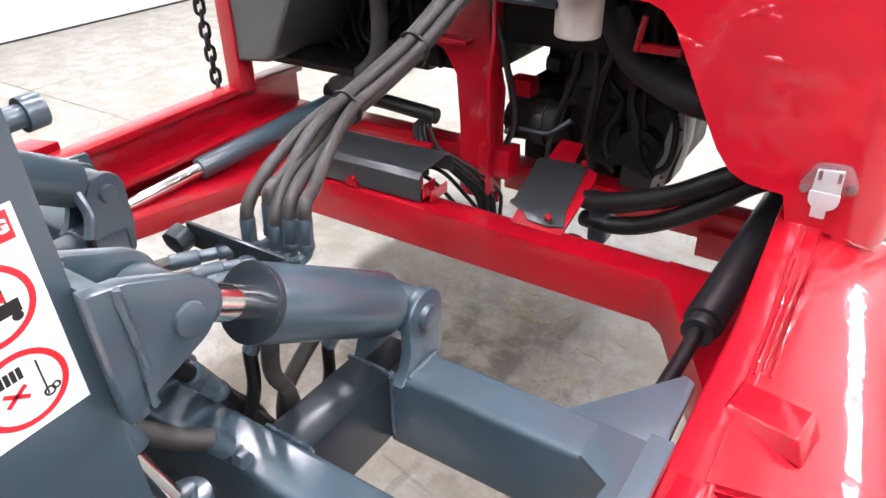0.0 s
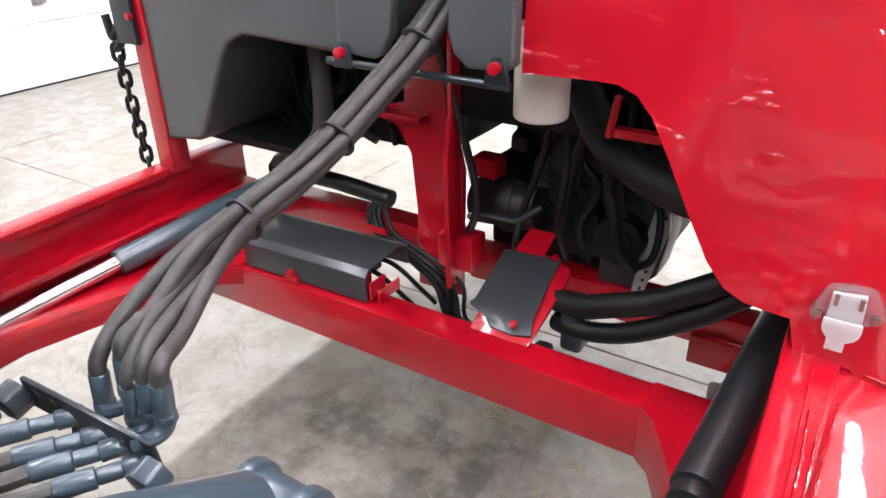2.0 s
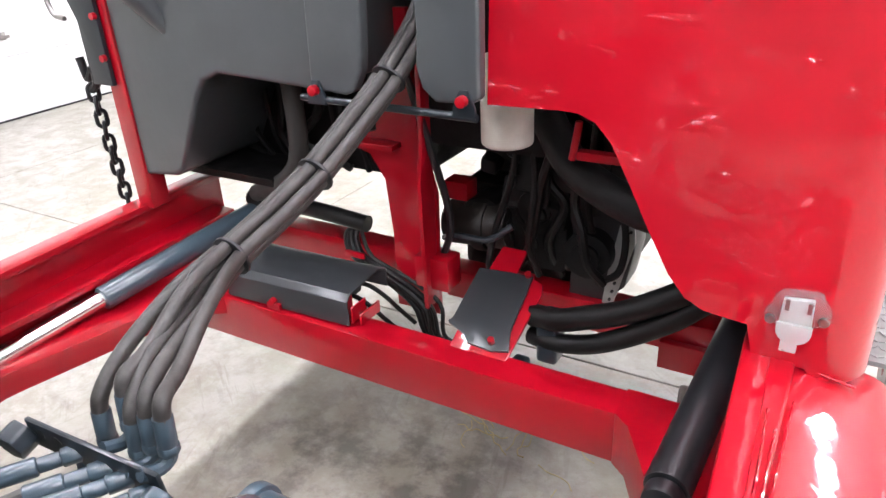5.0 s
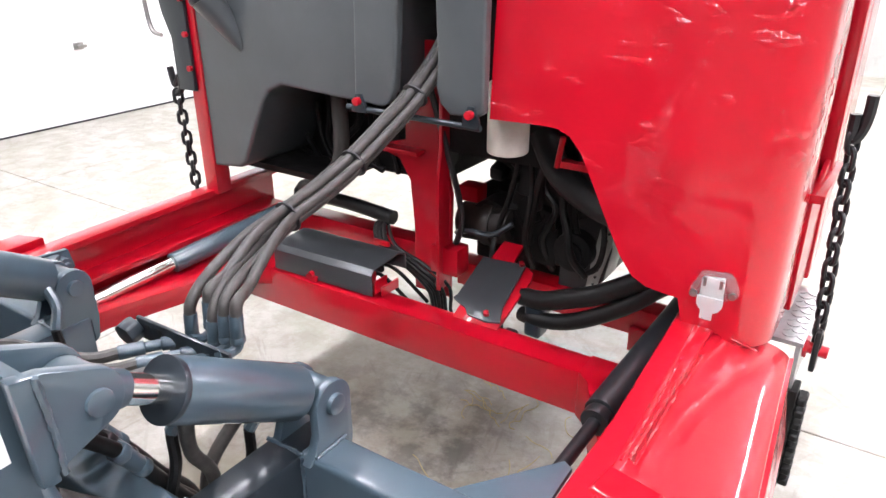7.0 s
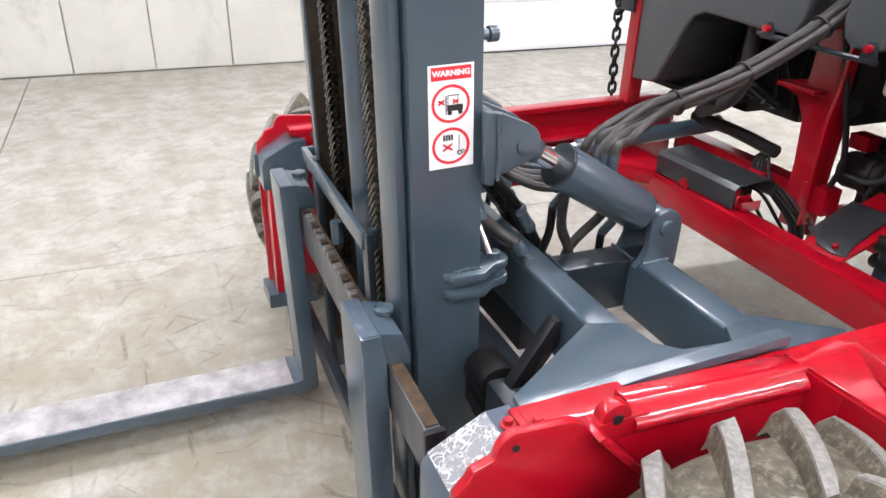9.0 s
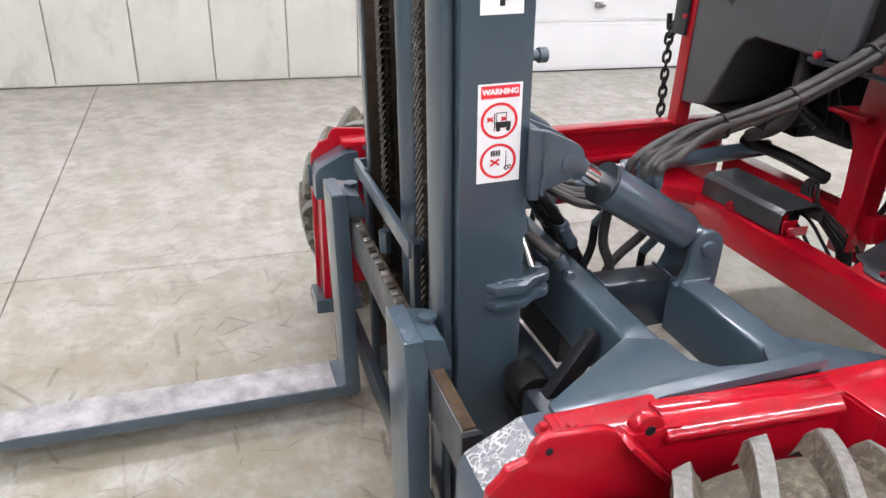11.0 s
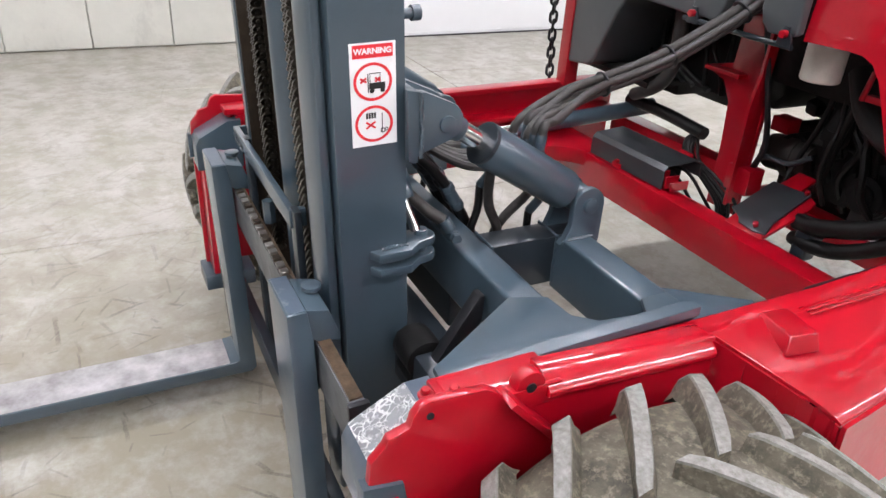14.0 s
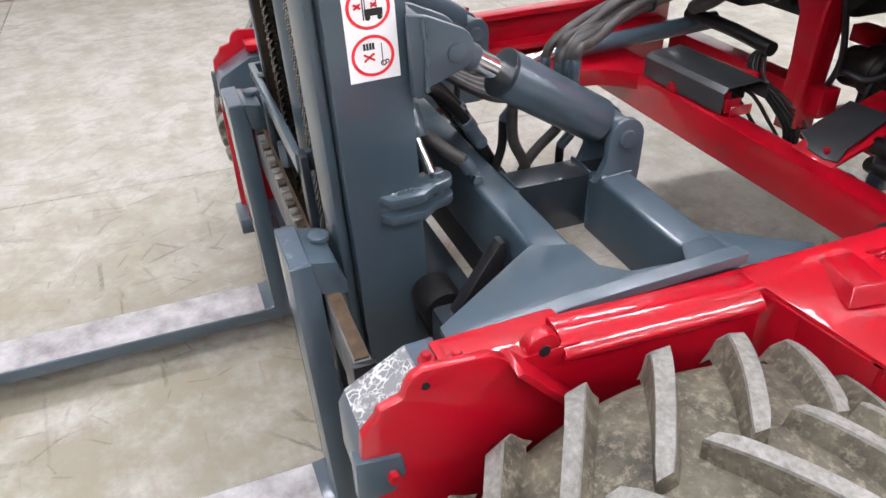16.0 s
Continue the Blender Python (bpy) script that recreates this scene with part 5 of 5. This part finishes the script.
for cx in (-0.715, mir(-0.715)):
    bm = BM()
    bx(bm, cx - 0.012, cx + 0.012, 0.08, 0.086, 0.7, 0.72)
    ch = part("lift_chain", bm, GREASE, lift, "greasy leaf chain of the mast", m=M)
    for k in range(54):
        o = new("leaf_link", LEAF)
        o.parent = ch
        w = M @ Matrix.Translation((cx, 0.072, 0.62 + 0.019 * k))
        o.matrix_local = Matrix.Translation(-AT[ch.name]) @ w

# warning sticker
bm = BM()
bx(bm, -0.506, -0.5036, 0.107, 0.193, 1.058, 1.257)
stick = part("sticker", bm, STICKER, mast, "white warning sticker with two red prohibition rings", m=MS)


def flat_yz(bm, pts, x):
    bm.faces.new([bm.verts.new((x, y, z)) for y, z in pts])


def ring_yz(bm, cy, cz, r0, r1, x, n=40):
    a = [bm.verts.new((x, cy + r0 * math.cos(k * math.tau / n), cz + r0 * math.sin(k * math.tau / n))) for k in range(n)]
    b = [bm.verts.new((x, cy + r1 * math.cos(k * math.tau / n), cz + r1 * math.sin(k * math.tau / n))) for k in range(n)]
    for k in range(n):
        bm.faces.new([a[k], a[(k + 1) % n], b[(k + 1) % n], b[k]])


XF = -0.5032
bm = BM()
bx(bm, XF - 0.001, XF, 0.1125, 0.1875, 1.229, 1.2535)
band = part("sticker_band", bm, INK_RED, stick, m=MS)
for cz in (1.184, 1.102):
    bm = BM()
    ring_yz(bm, 0.149, cz, 0.031, 0.0365, XF)
    part("sticker_ring", bm, INK_RED, stick, m=MS)
bm = BM()
# small truck
bx(bm, XF - 0.0008, XF, 0.142, 0.172, 1.17, 1.182)
bx(bm, XF - 0.0008, XF, 0.139, 0.141, 1.164, 1.2)
ring_yz(bm, 0.147, 1.167, 0.0, 0.0045, XF, 14)
ring_yz(bm, 0.167, 1.167, 0.0, 0.0045, XF, 14)
for y in (0.143, 0.162):
    bx(bm, XF - 0.0008, XF, y, y + 0.0014, 1.18, 1.2)
bx(bm, XF - 0.0008, XF, 0.143, 0.164, 1.199, 1.2008)
# hanging load and post
for k in range(4):
    bx(bm, XF - 0.0008, XF, 0.134 + 0.005 * k, 0.1378 + 0.005 * k, 1.113, 1.1245)
bx(bm, XF - 0.0008, XF, 0.164, 0.1655, 1.085, 1.122)
ring_yz(bm, 0.166, 1.087, 0.003, 0.0052, XF, 14)
ring_yz(bm, 0.172, 1.089, 0.002, 0.004, XF, 12)
tagged(part("sticker_drawing", bm, INK_BLACK, stick, m=MS), "small black pictogram lines", kind="stuff")
bm = BM()
for cy, cz, L in ((0.1425, 1.1, 0.011), (0.131, 1.188, 0.007), (0.158, 1.188, 0.006)):
    for d in (35, 145):
        w = Vector((0, math.cos(radians(d)), math.sin(radians(d)))) * L
        n = Vector((0, -w.z, w.y)).normalized() * 0.002
        c = Vector((XF + 0.0003, cy, cz))
        bm.faces.new([bm.verts.new(c + w + n), bm.verts.new(c - w + n), bm.verts.new(c - w - n), bm.verts.new(c + w - n)])
tagged(part("sticker_cross", bm, INK_RED, stick, m=MS), "small red crosses", kind="stuff")
cu = bpy.data.curves.new("words", "FONT")
cu.body, cu.size, cu.align_x, cu.align_y, cu.extrude, cu.offset = "WARNING", 0.0145, "CENTER", "CENTER", 0.0003, 0.0006
tmp = new("words", cu)
bpy.context.view_layer.update()
me = bpy.data.meshes.new_from_object(tmp.evaluated_get(bpy.context.evaluated_depsgraph_get()))
bpy.data.objects.remove(tmp)
bm = BM()
bm.from_mesh(me)
bmesh.ops.transform(bm, matrix=MS @ Matrix.Translation((XF + 0.0004, 0.15, 1.2412)) @ Matrix.Rotation(radians(90), 4, "Z") @ Matrix.Rotation(radians(90), 4, "X"), verts=bm.verts)
part("sticker_lettering", bm, STICKER, stick)
bm = BM()
bx(bm, -0.506, -0.5036, 0.113, 0.193, 1.374, 1.46)
st2 = part("sticker", bm, STICKER, mast, "white sticker with a black arrow", m=M)
bm = BM()
flat_yz(bm, [(0.148, 1.388), (0.158, 1.388), (0.158, 1.41), (0.17, 1.425), (0.17, 1.44), (0.136, 1.44), (0.136, 1.425), (0.148, 1.41)], XF)
part("sticker_drawing", bm, INK_BLACK, st2, m=M)

# ---- fork carriage and forks ----
BLADE = plain("worn_blade", (0.56, 0.54, 0.54), 0.42, 0.35, 0.35, 9, 0.0006, (0.2, 0.185, 0.18))
bm = BM()
bx(bm, -1.52, -0.24, 0.0, 0.03, 0.575, 0.688)
carr = part("fork_carriage", bm, plain("worn_bar_grey", (0.13, 0.135, 0.14), 0.38, 0.3, 0.4, 22, 0.0004), lift, "worn grey notched fork carriage bar", bev=0.003, m=MC)
bm = BM()
bx(bm, -1.516, -0.244, 0.003, 0.028, 0.686, 0.692)
part("greasy_top", bm, plain("rusty_grease", (0.13, 0.085, 0.05), 0.4, 0.4, 0.6, 40, 0.001), carr, "rusty greasy top edge", m=MC)
for k in range(22):
    x = -1.2 + 0.034 * k
    bm = BM()
    bx(bm, x, x + 0.022, 0.001, 0.02, 0.689, 0.699)
    part("notch_tooth", bm, STEEL if k % 3 else GREASE, carr, bev=0.002, seg=1, m=MC)
bm = BM()
bx(bm, -1.48, -0.28, 0.0, 0.03, 0.19, 0.27)
part("lower_bar", bm, SLATE_DARK, carr, bev=0.004, m=MC)
bm = BM()
bx(bm, -0.238, -0.225, -0.005, 0.035, 0.54, 0.69)
part("end_stop", bm, BLACK, carr, bev=0.003, m=MC)
for x in (-1.13, -0.66):
    bm = BM()
    bx(bm, x - 0.02, x + 0.02, 0.028, 0.045, 0.2, 0.87)
    part("carriage_upright", bm, SLATE_DARK, carr, bev=0.004, m=MC)
bm = BM()
bx(bm, -1.235, -0.66, 0.022, 0.038, 0.825, 0.868)
bx(bm, -0.676, -0.66, 0.036, 0.06, 0.825, 0.868)
bx(bm, -1.235, -1.219, 0.036, 0.06, 0.825, 0.868)
part("top_bar", bm, SLATE, carr, bev=0.004, m=MC)
bm = BM()
cyl(bm, (-0.96, 0.04, 0.7), (-0.96, 0.04, 0.76), 0.016, 6)
part("bolt", bm, SLATE, carr, m=MC)

for fx in (-0.513, -1.296):
    f = thing("fork", (fx, 0, 0.1), "slate-grey lifting fork with worn bare steel blade top", "fork", "forks")
    w0, w1 = fx - 0.075, fx + 0.075
    bm = BM()
    prof = [(-0.055, 0.13), (-0.055, 0.785), (-0.015, 0.785), (-0.006, 0.72), (-0.006, 0.09), (-0.022, 0.078), (-1.02, 0.122), (-1.14, 0.148), (-1.14, 0.156), (-1.0, 0.161), (-0.1, 0.1255), (-0.07, 0.126)]
    prism(bm, prof, "x", w0, w1)
    b = part("fork_body", bm, SLATE, f, bev=0.005, m=M)
    bm = BM()
    prism(bm, [(-0.085, 0.122), (-0.085, 0.1268), (-0.995, 0.1628), (-1.132, 0.158), (-1.132, 0.15), (-0.995, 0.155)], "x", w0 + 0.004, w1 - 0.004)
    part("worn_face", bm, BLADE, b, "scuffed bare steel blade top", m=M)
    bm = BM()
    bx(bm, w0 + 0.005, w1 - 0.005, -0.05, -0.018, 0.7845, 0.7866)
    part("worn_tip", bm, CHIPPED, b, "paint rubbed off the top end", m=M)
    bm = BM()
    prism(bm, [(-0.015, 0.783), (0.03, 0.772), (0.046, 0.72), (0.046, 0.7), (0.01, 0.7), (-0.015, 0.72)], "x", w0 + 0.01, w1 - 0.01)
    part("hook", bm, SLATE, f, bev=0.004, m=M)
    bm = BM()
    cyl(bm, (fx - 0.012, 0.018, 0.765), (fx - 0.012, 0.018, 0.782), 0.012, 14)
    cyl(bm, (fx - 0.012, 0.018, 0.781), (fx - 0.012, 0.018, 0.79), 0.02, 18)
    part("lock_knob", bm, SLATE, f, bev=0.002, m=M)

# ---- cylinders ----
for s in (lambda x: x, mir):
    side = 1 if s(0) == 0 else -1
    a = M @ Matrix.Translation((-0.042 * side, 0.009, 0.008)) @ Vector((s(-0.482), 0.28, 1.092))
    b = Vector((s(-0.515), 0.682, 0.89))
    d = (b - a).normalized()
    bm = BM()
    cyl(bm, a + d * 0.13, b - d * 0.045, 0.046, 32)
    tc = part("tilt_cylinder", bm, SLATE, lift, "slate-grey hydraulic tilt cylinder", bev=0.004)
    bm = BM()
    cyl(bm, a + d * 0.122, a + d * 0.132, 0.046, 32)
    part("gland", bm, SLATE_DARK, tc, "dark gland ring", bev=0.002)
    bm = BM()
    cyl(bm, a + d * 0.055, a + d * 0.13, 0.0205, 24)
    part("rod", bm, CHROME, tc, "chrome piston rod")
    bm = BM()
    cyl(bm, a + d * 0.0, a + d * 0.062, 0.025, 22)
    sx = Vector((0.026, 0, 0))
    cyl(bm, a - sx, a + sx, 0.032, 24)
    part("rod_eye", bm, SLATE, tc, bev=0.003)
    bm = BM()
    cyl(bm, b - d * 0.06, b, 0.026, 20)
    sx = Vector((0.036, 0, 0))
    cyl(bm, b - sx, b + sx, 0.034, 24)
    part("base_eye", bm, SLATE, tc, bev=0.003)
    # oil ports on the inner side
    inw = -1 if s(0) == 0 else 1
    for q in (0.2, 0.36):
        p = a + d * q + Vector((inw * 0.035, 0, -0.03))
        bm = BM()
        tube(bm, [p + Vector((0, 0, 0.02)), p + Vector((inw * 0.025, 0, -0.02)), p + Vector((inw * 0.04, -0.02, -0.06))], 0.011, 9)
        part("port_elbow", bm, SLATE, tc)
        bm = BM()
        tube(bm, [p + Vector((inw * 0.04, -0.02, -0.06)), p + Vector((inw * 0.05, -0.02, -0.14)), p + Vector((inw * 0.08, -0.05, -0.24)), p + Vector((inw * 0.15, -0.12, -0.28))], 0.0095, 9)
        part("port_hose", bm, BLACK_HOSE, tc)

# reach cylinders inside the legs
bm = BM()
cyl(bm, (-1.603, 1.19, 0.645), (-1.525, 1.8, 0.712), 0.032, 24)
rc = part("reach_cylinder", bm, SLATE, lift, "slate-grey reach cylinder with chrome rod", bev=0.003)
bm = BM()
cyl(bm, (-1.655, 0.75, 0.597), (-1.603, 1.2, 0.646), 0.021, 22)
part("rod", bm, CHROME, rc, "chrome piston rod")
bm = BM()
cyl(bm, (-0.175, 1.12, 0.712), (-0.152, 1.62, 0.745), 0.036, 24)
rc2 = part("reach_cylinder", bm, BLACK, lift, "black reach cylinder beside the leg", bev=0.004)
bm = BM()
cyl(bm, (-0.19, 0.7, 0.682), (-0.175, 1.12, 0.712), 0.014, 20)
part("rod", bm, BLACK, rc2)
bm = BM()
cyl(bm, (-0.176, 1.09, 0.71), (-0.175, 1.118, 0.712), 0.03, 24)
part("gland", bm, BLACK, rc2, bev=0.003)

# ---- hose bundle ----
ENDS = [(-0.819, 0.688, 0.893), (-0.778, 0.702, 0.925), (-0.757, 0.69, 0.898), (-0.726, 0.692, 0.918), (-0.692, 0.69, 0.928)]
bundle = thing("hose_bundle", (-0.8, 1.0, 0.9), "bundle of five grey hydraulic hoses held by cable ties", "hose bundle")
for k, (x, y, z) in enumerate(ENDS):
    ox, oz = (-0.022, 0.0, -0.012, 0.012, 0.022)[k], (0.006, 0.018, -0.012, -0.014, 0.006)[k]
    bm = BM()
    tube(bm, [(x, y, z + 0.03), (x, y + 0.008, z + 0.07), (x * 0.72 - 0.228 + ox * 0.3, y + 0.06, 1.0 + 0.006 * (k % 2)), (x * 0.3 - 0.568 + ox * 0.8, 0.85, 1.033 + oz * 0.9), (-0.816 + ox, 0.95, 1.05 + oz), (-0.814 + ox, 1.05, 1.076 + oz), (-0.808 + ox, 1.153, 1.113 + oz), (-0.803 + ox, 1.27, 1.168 + oz), (-0.796 + ox, 1.373, 1.225 + oz), (-0.785 + ox, 1.5, 1.33 + oz), (-0.78 + ox, 1.6, 1.5)], 0.0112, 10)
    h = part("hose", bm, RUBBER, bundle)
    bm = BM()
    cyl(bm, (x, y - 0.001, z + 0.006), (x, y + 0.002, z + 0.05), 0.0128, 12)
    cyl(bm, (x, y - 0.001, z - 0.006), (x, y - 0.001, z + 0.008), 0.0145, 6)
    part("ferrule", bm, SLATE, h, "slate-painted crimp ferrule", bev=0.0015, seg=1)
    bm = BM()
    tube(bm, [(x, y, z + 0.005), (x, y - 0.002, z - 0.012), (x - 0.004, y - 0.018, z - 0.02), (x - 0.008, y - 0.042, z - 0.012)], 0.0095, 9)
    part("elbow", bm, SLATE, h)
for c, d in (((-0.816, 0.95, 1.048), (0.0, 1, 0.22)), ((-0.808, 1.153, 1.111), (0.03, 1, 0.42)), ((-0.796, 1.373, 1.224), (0.06, 1, 0.65))):
    c, d = Vector(c), Vector(d).normalized()
    bm = BM()
    cyl(bm, c - d * 0.003, c + d * 0.003, 0.0345, 18)
    t = part("cable_tie", bm, BLACK, bundle, "black cable tie", bev=0.002)

# manifold plate with couplings
bm = BM()
MP = pose(-0.79, 0.65, 0.905, 8, 3, 4)
bx(bm, -0.12, 0.115, -0.004, 0.004, -0.028, 0.024)
mani = part("manifold_plate", bm, SLATE_DARK, lift, "dark bulkhead plate for hose couplings", bev=0.004, m=MP)
for x in (-0.092, -0.06):
    bm = BM()
    cyl(bm, (x, -0.0045, 0.008), (x, -0.0055, 0.008), 0.007, 10)
    part("plate_hole", bm, INK_BLACK, mani, m=MP)
for x, y in ((-0.125, 0.0), (0.118, -0.01)):
    bm = BM()
    cyl(bm, (x, -0.004, y), (x, -0.034, y - 0.004), 0.025, 7)
    part("end_bracket", bm, SLATE_DARK if x < 0 else SLATE, mani, bev=0.004, m=MP)
for k, (x, y, z) in enumerate(ENDS[:4]):
    p = Vector((x - 0.01 + 0.012 * k, 0.642, 0.9 - 0.004 * k))
    d = Vector((-0.5, -0.86, 0.02)).normalized()
    bm = BM()
    cyl(bm, p + d * -0.02, p + d * 0.012, 0.0135, 6)
    cyl(bm, p + d * 0.012, p + d * 0.04, 0.0105, 12)
    cyl(bm, p + d * 0.04, p + d * 0.085, 0.0135, 12)
    c = part("coupling", bm, SLATE, mani, "slate-painted hose coupling", bev=0.0015, seg=1)
    bm = BM()
    q = p + d * 0.08
    tube(bm, [q, q + d * 0.05, q + d * 0.11 + Vector((-0.03, 0.02, 0.004)), q + d * 0.17 + Vector((-0.09, 0.04, 0.008)), q + d * 0.24 + Vector((-0.13, 0.02, 0.0)), q + d * 0.3 + Vector((-0.12, -0.02, -0.1))], 0.0115, 9)
    part("hose", bm, RUBBER, c)
here(0, 0, 0.02)
# hoses dropping from the mast through the carriage opening
drop = random.Random(11)
for k in range(5):
    x = -0.625 - 0.04 * k
    yy = drop.uniform(-0.015, 0.015)
    bm = BM()
    tube(bm, [(x - 0.02, 0.25 + yy, 1.0), (x, 0.33 + yy, 0.97), (x, 0.4 + yy, 0.9), (x - 0.005, 0.45 + yy, 0.82), (x - 0.01, 0.5 + yy, 0.73), (x - 0.02, 0.56 + yy, 0.63), (x - 0.04, 0.6, 0.46)], 0.0115, 10)
    h = part("drop_hose", bm, BLACK_HOSE, mani)
    p, q = Vector((x, 0.405 + yy, 0.893)), Vector((x - 0.004, 0.445 + yy, 0.829))
    bm = BM()
    cyl(bm, p, q, 0.0145, 10)
    cyl(bm, p, p.lerp(q, 0.25), 0.0175, 6)
    cyl(bm, p.lerp(q, 0.7), p.lerp(q, 0.95), 0.0165, 6)
    part("drop_coupling", bm, SLATE if k % 2 == 0 else BLACK, h, bev=0.002, seg=1)
for x0, y0 in ((-0.55, 0.47), (-0.565, 0.58)):
    bm = BM()
    tube(bm, [(x0 + 0.02, y0 - 0.01, 0.97 if y0 < 0.5 else 0.9), (x0 - 0.02, y0 + 0.015, 0.86), (x0 - 0.05, 0.535, 0.76), (x0 - 0.07, 0.54, 0.6)], 0.0115, 10)
    part("drop_hose", bm, RUBBER, mani)
bm = BM()
tube(bm, [(-0.6, 0.3, 0.9), (-0.585, 0.34, 0.86), (-0.57, 0.375, 0.835)], 0.0135, 10)
part("drop_hose", bm, RUBBER, mani)
bm = BM()
cyl(bm, (-0.57, 0.375, 0.837), (-0.563, 0.39, 0.812), 0.0155, 12)
bx(bm, -0.6, -0.55, 0.385, 0.405, 0.789, 0.812)
cyl(bm, (-0.6, 0.395, 0.8), (-0.625, 0.395, 0.8), 0.012, 6)
cyl(bm, (-0.55, 0.395, 0.8), (-0.535, 0.395, 0.8), 0.013, 6)
part("tee_fitting", bm, SLATE, reach, bev=0.002)
bm = BM()
prism(bm, [(0.69, 0.79), (0.9, 0.775), (0.91, 0.72), (0.88, 0.695), (0.8, 0.72), (0.69, 0.75)], "x", -1.646, -1.63)
ear = part("side_ear", bm, SLATE, reach, bev=0.004)
bm = BM()
cyl(bm, (-1.632, 0.87, 0.742), (-1.6, 0.87, 0.742), 0.022, 20)
cyl(bm, (-1.6, 0.87, 0.742), (-1.588, 0.87, 0.742), 0.013, 6)
part("ear_pin", bm, SLATE, ear, bev=0.003)

here()
# straw on the floor
STRAWS = ((-0.96, 2.0, -1.0), (-0.89, 1.88, -0.5), (-0.82, 1.82, 1.5), (-0.78, 1.84, 3.0), (-0.72, 1.82, 0.4), (-0.7, 1.78, 2.2), (-0.4, 2.1, 0.3), (-0.5, 2.2, 1.0))
bm = BM()
rs = random.Random(3)
for k in range(9):
    x, y = -0.75 + rs.uniform(-0.25, 0.25), 1.72 + rs.uniform(-0.25, 0.25)
    a = rs.uniform(0, 6)
    pts = []
    for i in range(5):
        pts.append((x, y, 0.004 + rs.uniform(0, 0.01)))
        a += rs.uniform(-0.7, 0.7)
        x, y = x + 0.035 * math.cos(a), y + 0.035 * math.sin(a)
    tube(bm, pts, 0.0016, 5, 3)
for x, y, a0 in STRAWS:
    a, pts = a0, []
    for i in range(9):
        pts.append((x, y, 0.005 + rs.uniform(0, 0.012)))
        a += rs.uniform(-0.9, 0.9)
        x, y = x + 0.022 * math.cos(a), y + 0.022 * math.sin(a)
    tube(bm, pts, 0.0018, 5, 3)
solid("straw", bm, STRAW, "loose pale straw stalks lying on the concrete floor", "straw", kind="stuff")
